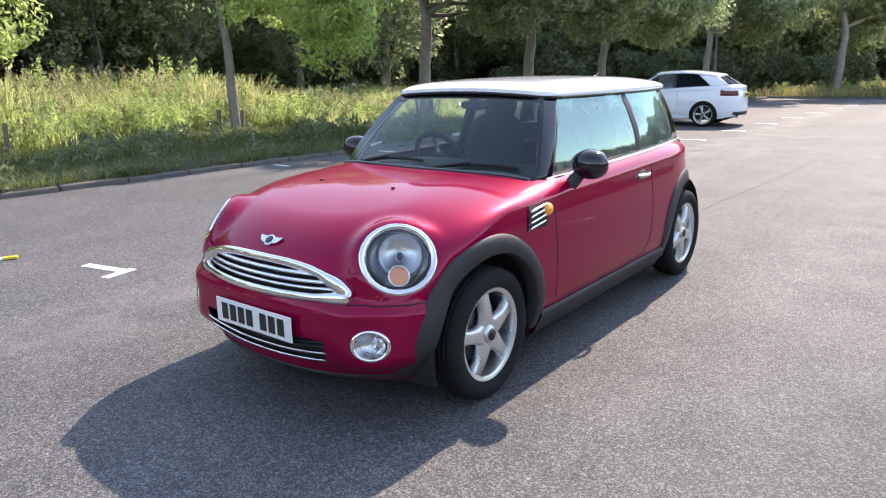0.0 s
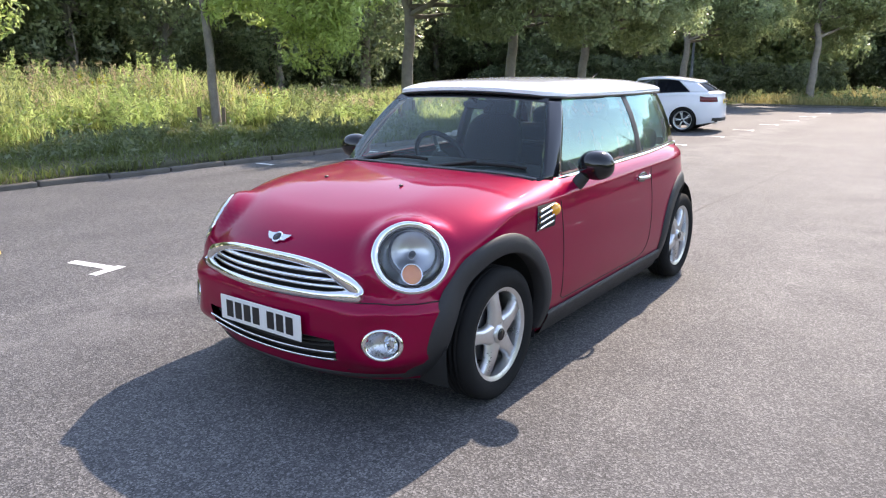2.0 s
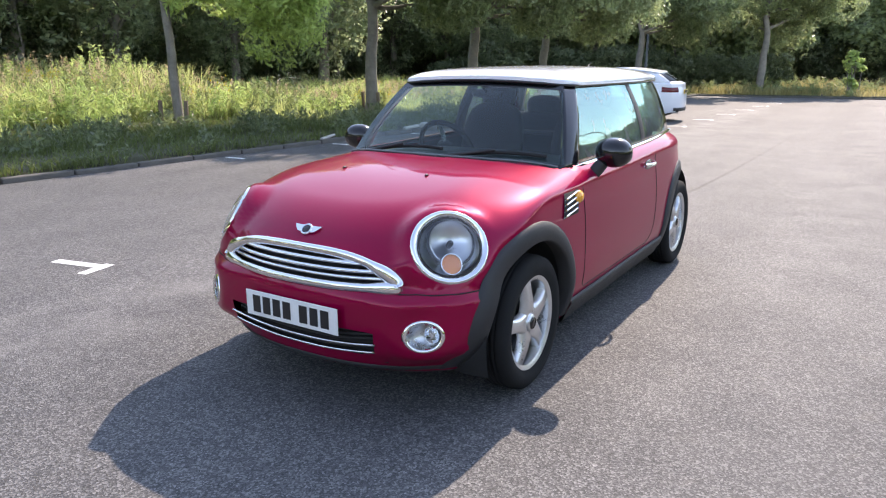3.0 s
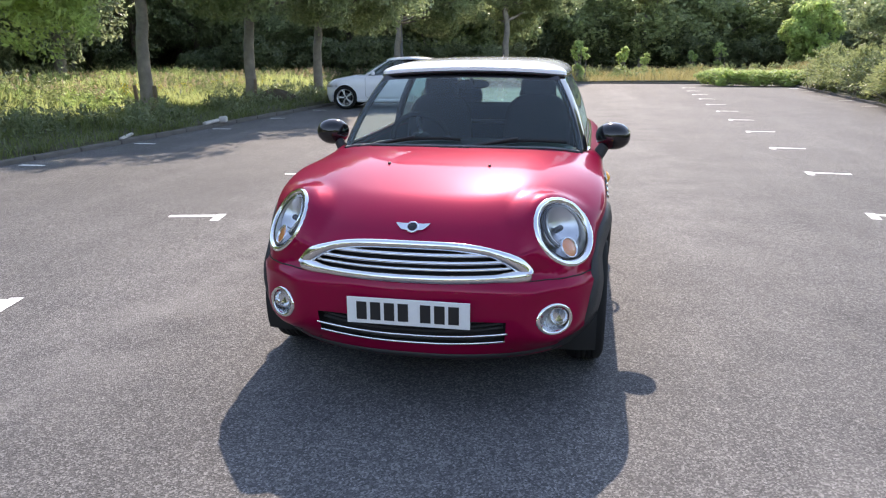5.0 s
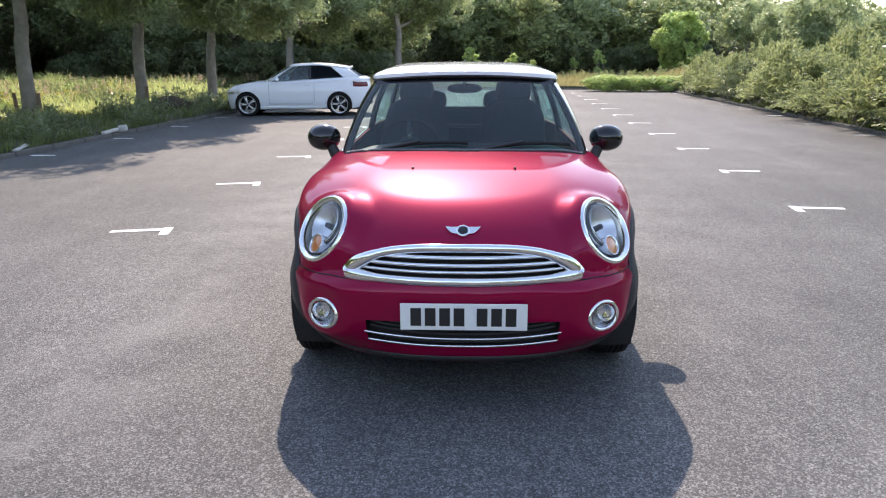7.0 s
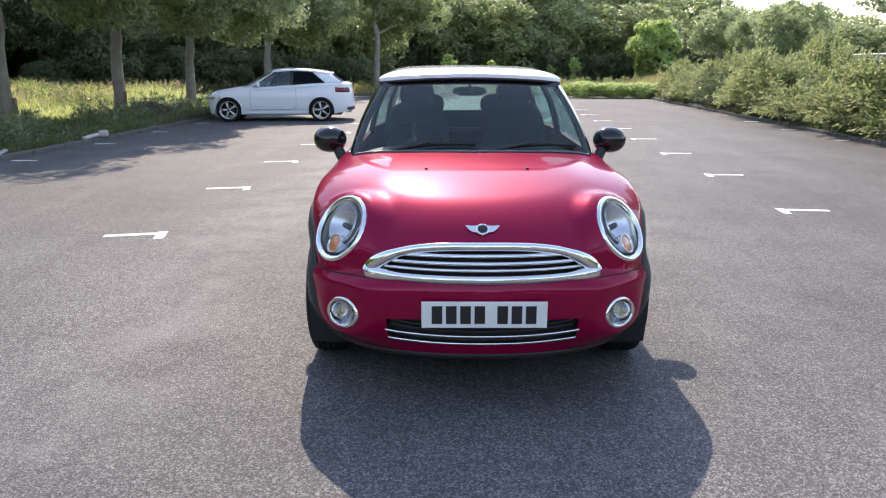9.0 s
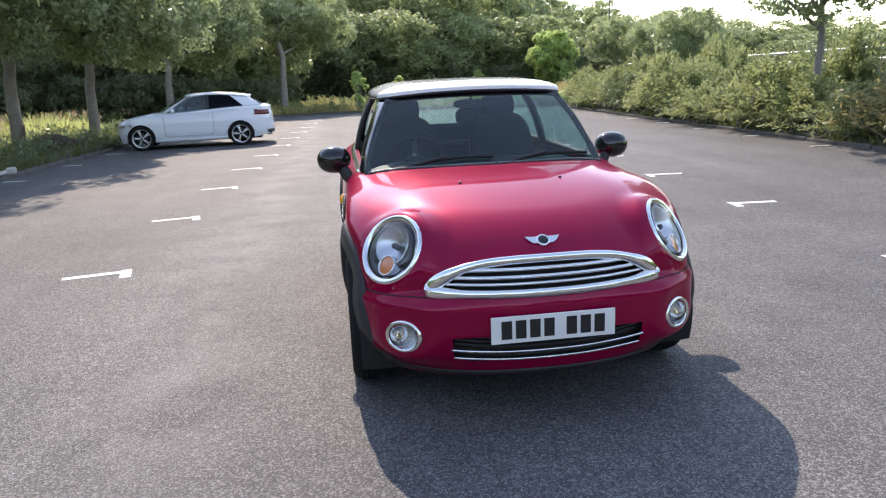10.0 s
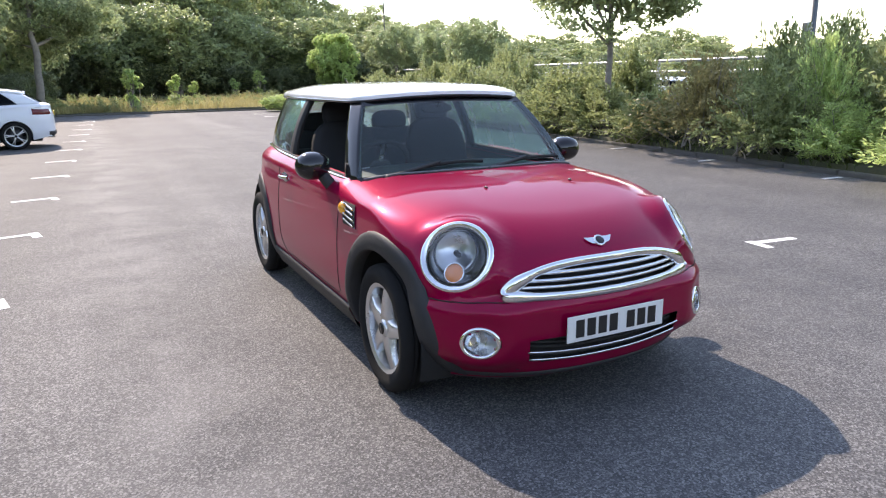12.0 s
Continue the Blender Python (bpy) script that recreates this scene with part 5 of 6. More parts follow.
def crown_leaves(rng, c, r, lobes, n, leaf, aspect=0.5, size=0.42, tufts=16, inner=0.2, reach=(0.35, 0.85)):
    """A crown of rounded lobes, each lobe a shell of leafy tufts with gaps between them. Gives the leaves and the lobes' middles."""
    c, r = np.array(c, float), np.array(r, float)
    d = rng.normal(size=(lobes, 3))
    d /= np.linalg.norm(d, axis=1, keepdims=True)
    mid = c + d * rng.uniform(*reach, lobes)[:, None] ** 0.7 * r
    R = r.mean() * size * rng.uniform(0.65, 1.3, lobes)
    t = rng.normal(size=(lobes, tufts, 3))
    t[:, :, 2] += 0.25
    t /= np.linalg.norm(t, axis=2, keepdims=True)
    push = rng.uniform(0.82, 1.2, (lobes, tufts))
    k = rng.choice(lobes, n, p=R**2 / (R**2).sum())
    j = rng.integers(0, tufts, n)
    u = t[k, j] + rng.normal(size=(n, 3)) * 0.24
    u /= np.linalg.norm(u, axis=1, keepdims=True)
    rad = R[k] * push[k, j] * (1 - inner * rng.uniform(0, 1, n) ** 1.4)
    pos = mid[k] + u * rad[:, None] * np.array([1, 1, 0.86])
    return leaves_out(pos, u, leaf, rng, aspect), mid


def limb(rng, a, b, r0, r1, k=7, wob=0.06):
    a, b = np.array(a, float), np.array(b, float)
    t = np.linspace(0, 1, k)[:, None]
    L = np.linalg.norm(b - a)
    w = np.cumsum(rng.normal(size=(k, 3)) * wob * L / k, 0)
    w -= w * 0 + t * w[-1] * 0.5
    w[0] = 0
    along = np.abs(b - a)
    side = np.eye(3)[int(np.argmin(along))]
    return tube(a + t * (b - a) + w, np.linspace(r0, r1, k), 8, caps=False, up=side)


def tree_meshes(seed, height, trunk_r, crown_c, crown_r, lobes, n, leaf, mat, fork=1.8, limbs=12, size=0.42, aspect=0.5, inner=0.25):
    rng = np.random.default_rng(seed)
    (V, F), mid = crown_leaves(rng, crown_c, crown_r, lobes, n, leaf, aspect, size, 16, inner)
    low = V.reshape(-1, 4, 3)[:, :, 2].min(1) > 0.05
    V = V.reshape(-1, 4, 3)[low].reshape(-1, 3)
    F = np.arange(len(V)).reshape(-1, 4)
    top = np.array([rng.normal(0, 0.1), rng.normal(0, 0.1), height * 0.82])
    wood = [limb(rng, (0, 0, -0.1), (rng.normal(0, 0.08), rng.normal(0, 0.08), fork), trunk_r * 1.15, trunk_r * 0.85, 9, 0.07)]
    j = wood[0][0].reshape(-1, 8, 3)[-1].mean(0)
    wood.append(limb(rng, j, top, trunk_r * 0.82, trunk_r * 0.15, 9, 0.08))
    for m in mid[rng.permutation(len(mid))[:limbs]]:
        f = rng.uniform(0.0, 0.6)
        wood.append(limb(rng, j + (top - j) * f, m, trunk_r * (0.5 - 0.3 * f), trunk_r * 0.10, 7, 0.12))
    return make_mesh("trunk", *join(*wood), BARK), make_mesh("crown", V, F, mat, False)


def tree(name, meshes, m, label, group="", category="tree"):
    root = thing(name, label, category, group, at=m)
    part("trunk", meshes[0], BARK, root, "grey-brown trunk and limbs")
    part("crown", meshes[1], None, root)
    return root


# verge trees beside the left kerb
VERGE_TREES = [(-10.75, 7.75, 0.92, 0), (-9.97, 13.34, 0.97, 8), (-9.2, 17.45, 0.95, -10), (-8.25, 20.5, 0.88, 15), (-13.9, 1.5, 0.92, 0), (-8.4, 31.5, 0.95, 10), (-3.5, 34.5, 1.0, 60)]
kinds = [
    tree_meshes(11, 7.4, 0.10, (1.6, 1.2, 3.8), (2.5, 2.3, 2.2), 38, 26000, 0.165, LEAF_BRIGHT, 3.3, 16, 0.34, 0.44),
    tree_meshes(12, 8.4, 0.16, (1.9, 0.3, 4.7), (2.6, 2.7, 2.5), 46, 34000, 0.17, LEAF_TREE, 2.8, 22, 0.34, 0.46),
]
for i, (x, y, s, a) in enumerate(VERGE_TREES):
    m = pose(x, y, 0.12, 0, 0, a) @ Matrix.Scale(s, 4)
    tree("verge_tree", kinds[0 if i in (0, 4) else 1], m, "young broad-leaved tree with a slim pale trunk on the grass verge", "verge trees")

# support posts at the verge trees
post_me = make_mesh("tree_stake", *box((0, 0, 0.28), (0.075, 0.075, 0.62), 0.008), WOOD_POST, False)
for x, y in ((-11.05, 7.55), (-10.45, 7.72), (-11.15, 3.27), (-10.31, 13.48), (-9.67, 13.3), (-9.0, 17.35)):
    ob = new("tree_stake", post_me)
    ob.matrix_world = pose(x, y, 0.12, random.uniform(-3, 3), random.uniform(-3, 3), random.uniform(0, 90))
    tagged(ob, "short weathered wooden stake in the grass", "stake", "tree stakes")

# woodland
wood_kinds = [
    tree_meshes(21, 9.5, 0.20, (0, 0, 4.7), (2.9, 2.9, 4.2), 46, 21000, 0.17, LEAF_WOOD, 2.0, 14, 0.32, 0.56),
    tree_meshes(22, 8.5, 0.18, (0, 0, 4.2), (3.1, 3.0, 3.9), 44, 21000, 0.17, LEAF_WOOD, 1.6, 14, 0.33, 0.56),
    tree_meshes(23, 10.5, 0.22, (0, 0, 5.2), (2.7, 2.8, 4.8), 48, 21000, 0.17, LEAF_WOOD, 2.2, 14, 0.31, 0.56),
]
# Far trees wear the paler leaves, with distance and light in the colour.
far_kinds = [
    tree_meshes(24, 9.5, 0.20, (0, 0, 4.9), (3.0, 3.0, 4.0), 20, 8000, 0.33, LEAF_WOOD_LIT, 2.0, 8, 0.46, 0.6, 0.3),
    tree_meshes(25, 8.5, 0.18, (0, 0, 4.4), (3.3, 3.1, 3.8), 18, 8000, 0.33, LEAF_WOOD_LIT, 1.6, 8, 0.48, 0.6, 0.3),
    tree_meshes(26, 10.5, 0.22, (0, 0, 5.4), (2.8, 2.9, 4.6), 22, 8000, 0.33, LEAF_WOOD_LIT, 2.2, 8, 0.45, 0.6, 0.3),
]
# Coarse tree for places out of view, there only to be mirrored.
unseen_kinds = [tree_meshes(27, 9.5, 0.20, (0, 0, 4.9), (3.3, 3.3, 4.4), 24, 3600, 0.5, LEAF_WOOD, 2.0, 8, 0.44, 0.62)]
rng = np.random.default_rng(77)
spots = []
for y in np.arange(-6, 56, 4.0):
    for x in (-21.5, -25.0, -30):
        spots.append((x + rng.normal(0, 0.7), y + rng.normal(0, 0.9), rng.uniform(0.85, 1.15)))
for az in np.arange(-24, 62, 2.6):
    for d, f in ((53, 0.85), (57, 1.0), (62, 1.1), (70, 1.25)):
        a = radians(az + rng.normal(0, 0.8))
        up = 10.0 - 3.2 * smooth_step(5, 15, az) - 3.0 * smooth_step(15, 23, az) - 0.8 * smooth_step(26, 36, az)
        k = d + rng.normal(0, 1.2) + (8 if az > 16 else 0)
        h = (1.4 + math.tan(radians(up)) * k) * f / 1.15 * rng.uniform(0.82, 1.08) - 0.6
        spots.append((k * math.sin(a), k * math.cos(a) - 2, max(h, 2.5) / 9.6))
for f in np.linspace(0, 1, 9):
    for back in (0.0, 4.0):
        spots.append((-19.5 + 14.0 * f - back * 0.8 + rng.normal(0, 0.5), 31 + 13.0 * f + back * 0.7 + rng.normal(0, 0.5), rng.uniform(0.75, 1.0)))
# Unseen ring of trees at the viewer's back, added for reflections.
for az in np.arange(100, 300, 5.0):
    a, d = radians(az + rng.normal(0, 1.2)), rng.uniform(30, 36)
    spots.append((d * math.sin(a), d * math.cos(a) - 4, rng.uniform(0.8, 1.1)))
# Distant trees out of view to the right, added likewise.
for az in np.arange(64, 100, 4.0):
    a, d = radians(az + rng.normal(0, 1.2)), rng.uniform(62, 70)
    spots.append((d * math.sin(a), d * math.cos(a) - 4, rng.uniform(0.45, 0.7)))
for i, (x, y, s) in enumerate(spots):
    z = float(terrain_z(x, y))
    # Trees beyond y = -8 are the unseen ones for reflections.
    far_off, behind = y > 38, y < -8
    kind = unseen_kinds[0] if behind else (far_kinds if far_off else wood_kinds)[i % 3]
    tree("woodland_tree", kind, pose(x, y, z - 0.1, 0, 0, rng.uniform(0, 360)) @ Matrix.Diagonal((max(s, 0.85), max(s, 0.85), s, 1)), "dense woodland tree with a rounded crown, leaves coloured paler for haze" if far_off else "dense dark green woodland tree", "woodland")


# shrubs and hedges
def shrub_mesh(seed, r, shoots, per, leaf, mat, aspect=0.32, arch=0.5):
    """A loose shrub: arching shoots from a common foot, with small leaves set along each, over a shaded inside."""
    rng = np.random.default_rng(seed)
    r = np.array(r, float)
    a = rng.uniform(0, 2 * np.pi, shoots)
    rise = rng.uniform(0.05, 1.0, shoots) ** 0.8 * np.pi / 2
    d = np.stack([np.cos(a) * np.cos(rise), np.sin(a) * np.cos(rise), np.sin(rise)], 1)
    far = rng.uniform(0.62, 1.12, shoots)[:, None]
    lump = 1 + 0.22 * np.sin(a * 3 + seed)[:, None] * np.cos(rise)[:, None]
    foot = np.stack([rng.normal(0, 0.22, shoots) * r[0], rng.normal(0, 0.22, shoots) * r[1], 0.1 * r[2] * rng.uniform(0, 1, shoots)], 1)
    tip = d * r * far * lump
    t = rng.uniform(0.30, 1.0, (shoots, per, 1))
    bow = np.array([0, 0, 1.0]) * r[2] * arch * rng.uniform(0.3, 1.0, (shoots, 1))
    at = foot[:, None] + t * (tip - foot)[:, None] + (t * (1 - t) * 1.3)[...] * bow[:, None] + rng.normal(size=(shoots, per, 3)) * 0.034
    way = (tip - foot)[:, None] + (1 - 2 * t) * 1.3 * bow[:, None]
    way = way / np.linalg.norm(way, axis=2, keepdims=True)
    way = (way * 0.75 + rng.normal(size=way.shape) * 0.42).reshape(-1, 3)
    way /= np.linalg.norm(way, axis=1, keepdims=True)
    pos = at.reshape(-1, 3)
    n = len(pos)
    L = leaf * rng.uniform(0.6, 1.35, n)[:, None]
    s = np.cross(way, rng.normal(size=(n, 3)) + np.array([0, 0, 0.8]))
    s /= np.linalg.norm(s, axis=1, keepdims=True) + 1e-9
    pos[:, 2] = np.maximum(pos[:, 2], 0.05)
    V = np.stack([pos, pos + way * L * 0.5 + s * L * aspect * 0.5, pos + way * L, pos + way * L * 0.5 - s * L * aspect * 0.5], 1).reshape(-1, 3)
    V[:, 2] = np.maximum(V[:, 2], 0.02)
    wood = [limb(rng, f - np.array([0, 0, 0.08]), f + 0.8 * (p - f) + np.array([0, 0, 0.12]), 0.016, 0.004, 5, 0.15) for f, p in zip(foot[:40], tip[:40])]
    return make_mesh("stem", *join(*wood), BARK), make_mesh("foliage", V, np.arange(4 * n).reshape(n, 4), mat, False)


def bush_mesh(seed, r, lobes, n, leaf, mat, aspect=0.5, size=0.42):
    """A dense rounded bush."""
    rng = np.random.default_rng(seed)
    (V, F), mid = crown_leaves(rng, (0, 0, r[2] * 0.5), (r[0], r[1], r[2] * 0.5), lobes, n, leaf, aspect, size, 14, 0.35)
    V[:, 2] = np.maximum(V[:, 2], 0.02)
    wood = [limb(rng, (rng.normal(0, 0.12), rng.normal(0, 0.12), -0.05), m, 0.022, 0.006, 5, 0.15) for m in mid[:14]]
    return make_mesh("stem", *join(*wood), BARK), make_mesh("foliage", V, F, mat, False)


def shrub(name, meshes, m, label, group):
    root = thing(name, label, "shrub", group, at=m)
    part("stem", meshes[0], BARK, root)
    part("foliage", meshes[1], None, root)
    return root


shrubs = [
    shrub_mesh(31, (1.25, 1.45, 1.45), 210, 58, 0.098, LEAF_HEDGE, 0.36, 0.45),
    shrub_mesh(32, (1.15, 1.35, 1.35), 210, 58, 0.092, LEAF_HEDGE, 0.34, 0.6),
    shrub_mesh(33, (1.25, 1.30, 1.65), 210, 58, 0.103, LEAF_HEDGE, 0.38, 0.3),
    shrub_mesh(38, (1.1, 1.2, 1.35), 240, 30, 0.085, LEAF_BRONZE, 0.40, 0.5),
    shrub_mesh(39, (1.15, 1.25, 1.5), 260, 46, 0.080, LEAF_SHADY, 0.42, 0.4),
    shrub_mesh(40, (1.1, 1.2, 1.6), 230, 56, 0.085, LEAF_BRIGHT, 0.34, 0.3),
]
i = 0
for y in np.arange(-3.0, 28.5, 1.5):
    for row in (0, 1):
        x = kerb_r(y) + 0.55 + row * 1.7 + rng.normal(0, 0.12)
        s = rng.uniform(0.75, 1.2)
        kind = 3 if i in (9, 14, 17) else 5 if y < 5.5 and not row else 4 if i % 9 == 5 else i % 3
        words = {3: "sparse shrub with bronze-tinted leaves", 4: "dark green broad-leaved shrub", 5: "bright green feathery shrub"}.get(kind, "loose yellow-green shrub with arching shoots")
        shrub("hedge_shrub", shrubs[kind], pose(x, y + rng.normal(0, 0.2), 0.10, 0, 0, rng.uniform(0, 360)) @ Matrix.Diagonal((s, s, s * rng.uniform(0.68, 1.12) * (1.25 if row else 0.95) * (1 + 0.18 * math.sin(y * 1.15)), 1)), words + " along the kerb", "hedge shrubs")
        i += 1
shrub("hedge_shrub", shrubs[5], pose(8.67, 5.26, 0.10, 0, 0, 20) @ Matrix.Diagonal((0.62, 0.62, 1.12, 1)), "tall bright feathery shrub standing over the hedge", "hedge shrubs")
low = bush_mesh(34, (1.1, 0.75, 0.95), 16, 6000, 0.11, LEAF_BRIGHT, 0.5, 0.5)
for x in np.arange(6.4, 12, 1.2):
    shrub("low_hedge", low, pose(x, 30.4 - 0.15 * (x - 5.6), 0.02, 0, 0, rng.uniform(-15, 15)) @ Matrix.Diagonal((1.0, 1.0, rng.uniform(0.6, 0.7), 1)), "low clipped bright green hedge at the end of the bays", "low hedge")
ball = bush_mesh(35, (1.95, 1.95, 4.2), 28, 14000, 0.24, LEAF_BRIGHT, 0.5, 0.36)
shrub("round_bush", ball, pose(14.4, 47, 0.15), "tall rounded bright green bush before the woods", "")
sap = bush_mesh(36, (0.26, 0.26, 1.8), 14, 800, 0.15, LEAF_BRIGHT, 0.5, 0.3)
for x, y, s in ((0.27, 34.2, 1.35), (2.5, 37.5, 1.15), (9.0, 47, 1.35), (3.9, 41, 0.9), (7.2, 46, 1.0)):
    shrub("sapling", sap, pose(x, y, 0.1, 0, 0, 40 * x) @ Matrix.Scale(s, 4), "slender pale green sapling on the far verge", "saplings")

# Undergrowth takes the darkened leaves: the shade under the trees is coloured in.
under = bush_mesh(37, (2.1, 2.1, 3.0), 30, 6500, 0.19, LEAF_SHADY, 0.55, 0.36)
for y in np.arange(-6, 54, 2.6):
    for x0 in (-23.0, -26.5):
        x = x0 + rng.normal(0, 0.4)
        shrub("woodland_shrub", under, pose(x, y + rng.normal(0, 0.5), float(terrain_z(x, y)) - 0.15, 0, 0, rng.uniform(0, 360)) @ Matrix.Scale(rng.uniform(0.75, 1.1) * (1.2 if x0 < -24 else 0.85), 4), "leafy undergrowth at the edge of the woods, leaf colour darkened for shade", "undergrowth")
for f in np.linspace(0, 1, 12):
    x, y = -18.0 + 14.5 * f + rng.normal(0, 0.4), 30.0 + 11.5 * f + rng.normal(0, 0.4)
    shrub("woodland_shrub", under, pose(x, y, float(terrain_z(x, y)) - 0.2, 0, 0, rng.uniform(0, 360)) @ Matrix.Scale(rng.uniform(0.6, 0.9), 4), "leafy undergrowth at the edge of the woods, leaf colour darkened for shade", "undergrowth")
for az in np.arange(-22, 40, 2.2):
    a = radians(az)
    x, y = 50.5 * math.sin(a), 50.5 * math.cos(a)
    shrub("woodland_shrub", under, pose(x, y, float(terrain_z(x, y)) - 0.2, 0, 0, rng.uniform(0, 360)) @ Matrix.Scale(rng.uniform(0.7, 1.05), 4), "leafy undergrowth at the edge of the woods, leaf colour darkened for shade", "undergrowth")

right_kind = tree_meshes(41, 5.4, 0.062, (0, 0, 3.2), (1.8, 1.8, 1.45), 34, 20000, 0.125, LEAF_TREE, 1.4, 18, 0.34, 0.48)
for x, y, s in ((8.55, 10.4, 1.2), (11.3, 21.5, 0.72), (12.4, 26.0, 0.7), (17, 42, 1.0), (20, 48, 1.0)):
    tree("car_park_tree", right_kind, pose(x, y, 0.3, 0, 0, 50 * x) @ Matrix.Scale(s, 4), "small open-crowned tree rising out of the hedge", "hedge trees")


# grass
def blades(pos, h, rng, w=0.008, lean=0.35):
    n = len(pos)
    a = rng.uniform(0, 2 * np.pi, n)
    s = np.stack([np.cos(a), np.sin(a), 0 * a], 1) * w
    ln = rng.normal(size=(n, 3)) * lean
    ln[:, 2] = 1
    tip = pos + ln * h[:, None]
    mid = pos + (ln * np.array([0.35, 0.35, 1])) * h[:, None] * 0.6
    V = np.stack([pos - s, pos + s, mid + s * 0.8, mid - s * 0.8, mid - s * 0.8, mid + s * 0.8, tip + s * 0.1, tip - s * 0.1], 1)
    F = np.arange(8 * n).reshape(2 * n, 4)
    return V.reshape(-1, 3), F


def scatter(rng, n, x0, x1, y0, y1):
    p = np.stack([rng.uniform(x0, x1, n), rng.uniform(y0, y1, n)], 1)
    return np.c_[p, terrain_z(p[:, 0], p[:, 1]) - 0.02]


def patchy(p, scale, seed):
    return np.array([noise.noise(Vector((x * scale, y * scale, seed))) for x, y, _ in p])


def growth(p):
    """The wild growth is tall by the first trees and lower further along."""
    return 0.5 + 0.5 * smooth_step(13.5, 9.0, p[:, 1])


def verge_edge(y):
    """Where the mown, shade-toned strip by the kerb ends and the lighter wild growth begins, set on the line of shade;
    it steps back round the first tree.
    """
    y = np.asarray(y, float)
    return -11.3 + 1.5 * smooth_step(8.8, 11.5, y) + 0.10 * np.clip(y - 12, 0, 12) - 1.3 * np.exp(-(((y - 8.3) / 1.1) ** 2))


rng = np.random.default_rng(91)
short = scatter(rng, 100000, -13.2, -5.6, -3, 32)
short = short[short[:, 0] < kerb_l(short[:, 1]) - 0.02]
near = smooth_step(-2.2, -0.3, short[:, 0] - kerb_l(short[:, 1]))
short = short[rng.uniform(0, 1, len(short)) > 0.75 * near]
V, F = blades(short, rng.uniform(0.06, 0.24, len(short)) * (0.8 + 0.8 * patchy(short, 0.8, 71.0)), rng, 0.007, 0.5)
solo("short_grass", (V, F), GRASS, "short grass along the kerb, blade colour darkened for shade", "grass", kind="stuff", smooth=False)
tussock = scatter(rng, 4000, -20.5, -9.0, -3, 40)
inner = verge_edge(tussock[:, 1]) + 0.5 * patchy(tussock, 0.5, 51.0)
keep = (patchy(tussock, 0.45, 3.0) > -0.22) & (tussock[:, 0] < inner) & (tussock[:, 1] < 26 + 3 * patchy(tussock, 0.3, 33.0))
tussock, inner = tussock[keep], inner[keep]
size = rng.uniform(0.35, 1.0, len(tussock)) * (0.55 + 1.0 * np.clip(patchy(tussock, 0.35, 9.0) * 1.5 + 0.4, 0, 1)) * (0.34 + 0.66 * smooth_step(0.0, -2.6, tussock[:, 0] - inner))
k = rng.integers(0, len(tussock), 24 * len(tussock))
tall = tussock[k] + rng.normal(size=(len(k), 3)) * np.array([0.085, 0.085, 0])
h = np.minimum(size[k] * rng.uniform(0.5, 1.2, len(k)) * growth(tall), 1.25) + 0.12
V, F = blades(tall, h, rng, 0.014, 0.24)
solo("tall_grass", (V, F), TALL_GRASS, "tall wild grass in tussocks on the verge, blades coloured light for sun", "grass", kind="stuff", smooth=False)
far = scatter(rng, 34000, -14, 14, FAR_Y + 0.2, 46)
far = far[far[:, 0] > -6 + 0.45 * (far[:, 1] - 34)]
V, F = blades(far, rng.uniform(0.12, 0.42, len(far)) * (0.7 + 0.9 * np.clip(patchy(far, 0.35, 5.0) + 0.3, 0, 1)), rng, 0.018, 0.3)
solo("far_grass", (V, F), DRY_GRASS, "dry yellowish grass on the far verge", "grass", kind="stuff", smooth=False)


def weeds(p, h, rng, k=14, size=0.05, spread=0.05, low=0.25, aspect=0.24):
    """Upright herbs: narrow leaves that climb round a stalk."""
    n = len(p)
    top = p + np.stack([rng.normal(0, 0.08, n), rng.normal(0, 0.08, n), h], 1)
    t = rng.uniform(low, 1.05, (n, k, 1))
    wide = spread * (1.25 - t)
    q = (p[:, None] + t * (top - p)[:, None] + rng.normal(size=(n, k, 3)) * wide * np.array([1, 1, 0.5])).reshape(-1, 3)
    return leaves(q, size, rng, aspect, -0.75)


seedy = scatter(rng, 3600, -20, -10.4, -3, 38)
seedy = seedy[(patchy(seedy, 0.5, 21.0) > 0.0) & (seedy[:, 0] < verge_edge(seedy[:, 1]) - 0.7)]
V, F = weeds(seedy, rng.uniform(0.7, 1.45, len(seedy)) * growth(seedy), rng, 24, 0.075, 0.07, 0.72)
solo("seed_heads", (V, F), SEED, "pinkish brown seed heads above the wild grass", "weeds", kind="stuff", smooth=False)
fs = scatter(rng, 2000, -19, -10.5, 8, 36)
fs = fs[(patchy(fs, 0.4, 41.0) > 0.15) & (fs[:, 0] < verge_edge(fs[:, 1]) - 0.7)]
V, F = weeds(fs, rng.uniform(0.6, 1.1, len(fs)) * growth(fs), rng, 12, 0.05, 0.16, 0.75, 0.5)
solo("yellow_flowers", (V, F), FLOWER, "clusters of yellow wild flowers in the grass", "weeds", kind="stuff", smooth=False)
lv = scatter(rng, 4200, -19, -10.8, -3, 34)
lv = lv[(patchy(lv, 0.6, 61.0) > 0.0) & (lv[:, 0] < verge_edge(lv[:, 1]) - 0.2)]
lv = lv[lv[:, 0] < kerb_l(lv[:, 1]) - 0.12]
V, F = weeds(lv, rng.uniform(0.4, 1.3, len(lv)) * growth(lv), rng, 40, 0.14, 0.10)
fw = scatter(rng, 800, -8, 12, FAR_Y + 0.1, 45)
fw = fw[patchy(fw, 0.3, 15.0) > 0.05]
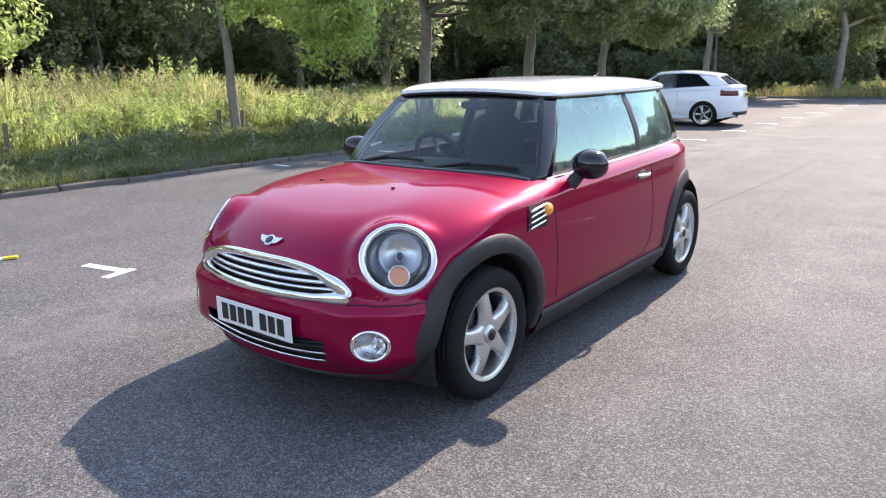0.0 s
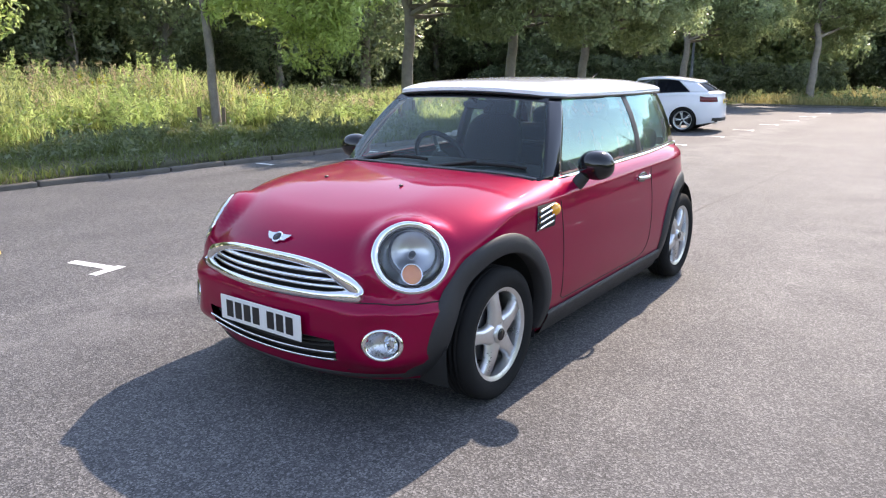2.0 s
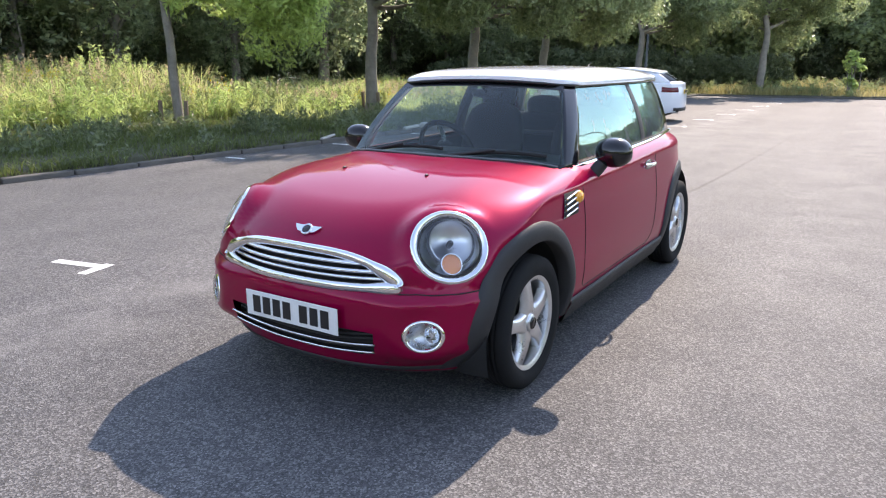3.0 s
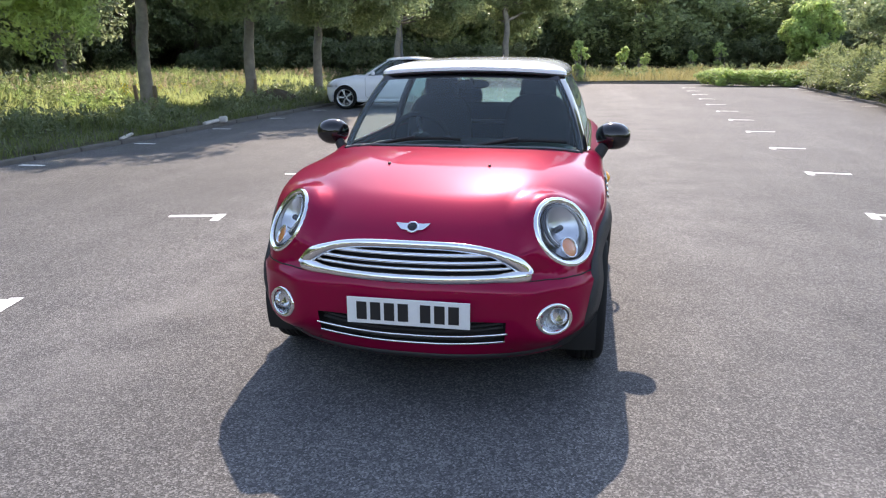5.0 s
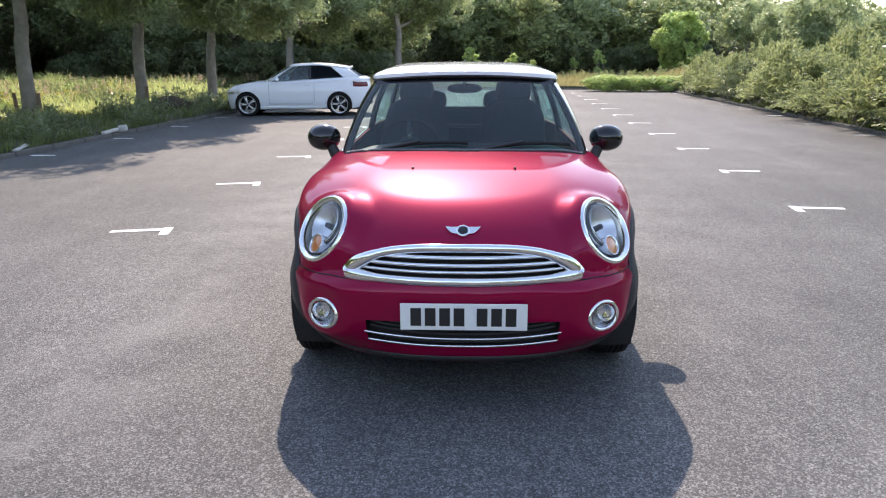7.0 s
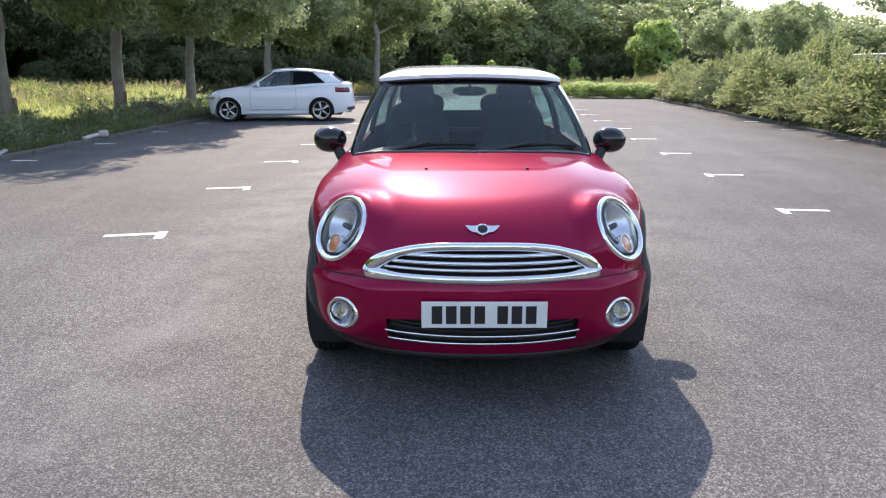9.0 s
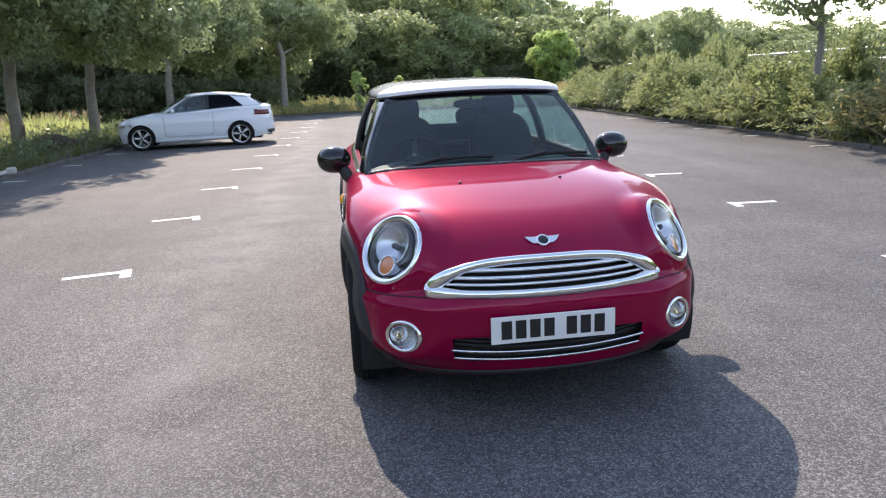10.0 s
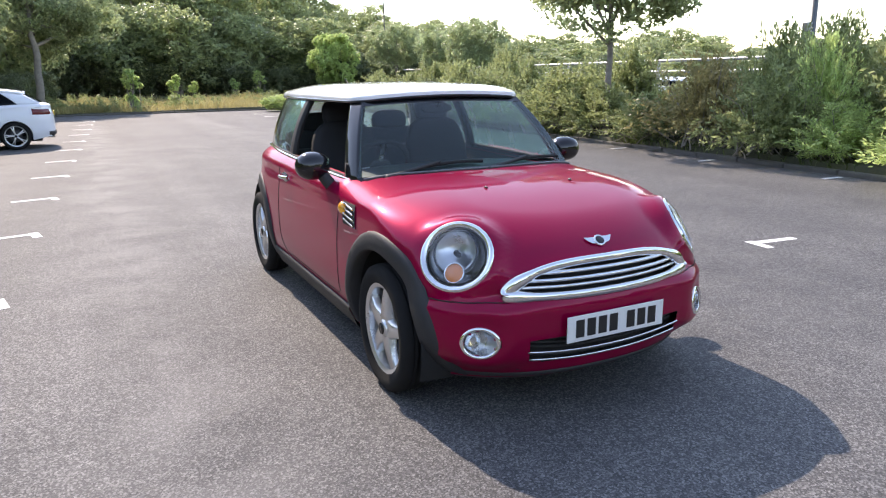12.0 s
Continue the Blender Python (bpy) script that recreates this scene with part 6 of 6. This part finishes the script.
V2, F2 = weeds(fw, rng.uniform(0.2, 0.7, len(fw)), rng, 26, 0.2, 0.14)
F = np.concatenate([F, F2 + len(V)])
V = np.concatenate([V, V2])
solo("broad_leaved_weeds", (V, F), LEAF_HEDGE, "low broad-leaved weeds on the verge", "weeds", kind="stuff", smooth=False)

bw = scatter(rng, 5200, -19, -10.6, -3, 26)
bw = bw[(patchy(bw, 0.7, 81.0) > -0.05) & (bw[:, 0] < verge_edge(bw[:, 1]))]
V, F = weeds(bw, rng.uniform(0.25, 0.7, len(bw)) * (0.7 + 0.9 * np.clip(patchy(bw, 0.4, 17.0) + 0.4, 0, 1)) * (1 + 0.14 * np.clip(-11 - bw[:, 0], 0, 6)) * growth(bw), rng, 34, 0.14, 0.10)
solo("leafy_weeds", (V, F), LEAF_BRIGHT, "bright sunlit leafy weeds among the wild grass", "weeds", kind="stuff", smooth=False)

# Kerb weeds in the darkened leaf colour, shade included.
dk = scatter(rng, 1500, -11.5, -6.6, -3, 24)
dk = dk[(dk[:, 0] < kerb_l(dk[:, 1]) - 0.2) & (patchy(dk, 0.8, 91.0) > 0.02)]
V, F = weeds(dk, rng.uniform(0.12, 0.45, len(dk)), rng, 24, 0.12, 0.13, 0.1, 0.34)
solo("kerb_side_weeds", (V, F), LEAF_SHADY, "broad-leaved weeds in the grass by the kerb, leaf colour darkened for shade", "weeds", kind="stuff", smooth=False)

# a mound of earth at a verge tree and a broken pale kerb end
def earth_mound(x, y, rx, ry, h):
    rng = np.random.default_rng(15)
    rows = []
    for f in np.linspace(1, 0, 14):
        a = np.linspace(0, 2 * np.pi, 40, endpoint=False)
        lump = 1 + 0.16 * np.sin(3 * a + 1) + 0.10 * np.sin(7 * a) + rng.normal(0, 0.03, 40)
        z = h * (1 - f**2) ** 1.2 * (1 + rng.normal(0, 0.05, 40) * (f > 0.05)) + 0.08
        rows.append(np.stack([x + rx * f * lump * np.cos(a), y + ry * f * lump * np.sin(a), z], 1))
    return skin(rows, False, True)


solo("earth_mound", earth_mound(-8.25, 17.0, 0.85, 0.55, 0.36), SOIL, "low mound of bare brown earth beside a verge tree", "mound")
PALE_CONCRETE = simple("broken_concrete", (0.42, 0.40, 0.37), 0.9, 0, 0.25, 5, bumpy=0.8, bscale=40)
for x, y, size, a in ((-6.80, 10.70, (0.10, 0.46, 0.07), -8), (-6.74, 11.1, (0.17, 0.22, 0.11), 20), (-7.0, 8.2, (0.08, 0.50, 0.05), 12)):
    chunk = solo("kerb_fragment", box((0, 0, size[2] / 2), size, 0.03), PALE_CONCRETE, "broken pale concrete kerb fragment lying at the verge", "rubble", "kerb fragments", smooth=False)
    chunk.matrix_world = pose(x, y, 0.075, 4, -5, a)

# tufts that hang over the kerbs
tuft = []
for edge, side, n in ((kerb_l, -1, 120), (kerb_r, 1, 90)):
    for y in rng.uniform(-3, 30, n):
        k = rng.integers(10, 34)
        p = np.stack([edge(y) + side * (0.02 + np.abs(rng.normal(0, 0.10, k))), y + rng.normal(0, 0.16, k), np.full(k, 0.06)], 1)
        tuft.append(p)
tuft = np.concatenate(tuft)
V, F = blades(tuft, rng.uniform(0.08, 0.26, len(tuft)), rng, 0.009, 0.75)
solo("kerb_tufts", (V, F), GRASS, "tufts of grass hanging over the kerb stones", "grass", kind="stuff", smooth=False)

# ---- rail, lamp posts ----
rail = thing("guard_rail", "galvanised two-bar guard rail behind the hedge", "railing")
for z in (1.9, 1.5):
    part("rail_bar", tube([(17.5 + 0.03 * y, y, z) for y in np.linspace(-6, 46, 20)], 0.055, 8), GALV, rail, "galvanised rail")
for y in np.arange(-5, 46, 3.0):
    part("rail_post", box((17.5 + 0.03 * y, y, 1.25), (0.09, 0.09, 1.4), 0.01), GALV, rail, smooth=False)


def lamp_post(x, y, h, arm):
    root = thing("street_lamp", "tall grey metal lamp post", "street lamp", "lamp posts", at=pose(x, y, 0.2))
    part("pole", tube([(0, 0, -0.2), (0, 0, 1.2), (0, 0, 1.21), (0, 0, h)], np.array([0.085, 0.085, 0.06, 0.045]), 14), POLE_GREY, root)
    part("lantern", box((arm * 0.35, 0, h), (0.7, 0.28, 0.12), 0.04), GALV, root, "flat lantern")
    return root


lp = lamp_post(11.04, 7.38, 6.5, 1)
part("sign_box", box((-0.17, 0, 1.98), (0.15, 0.13, 0.40), 0.02), GALV, lp, "grey box on the pole", smooth=False)
lamp_post(-8.9, 34.5, 6, 1)
lamp_post(30, 16, 8, -1)
lamp_post(21.9, 56, 10, 1)
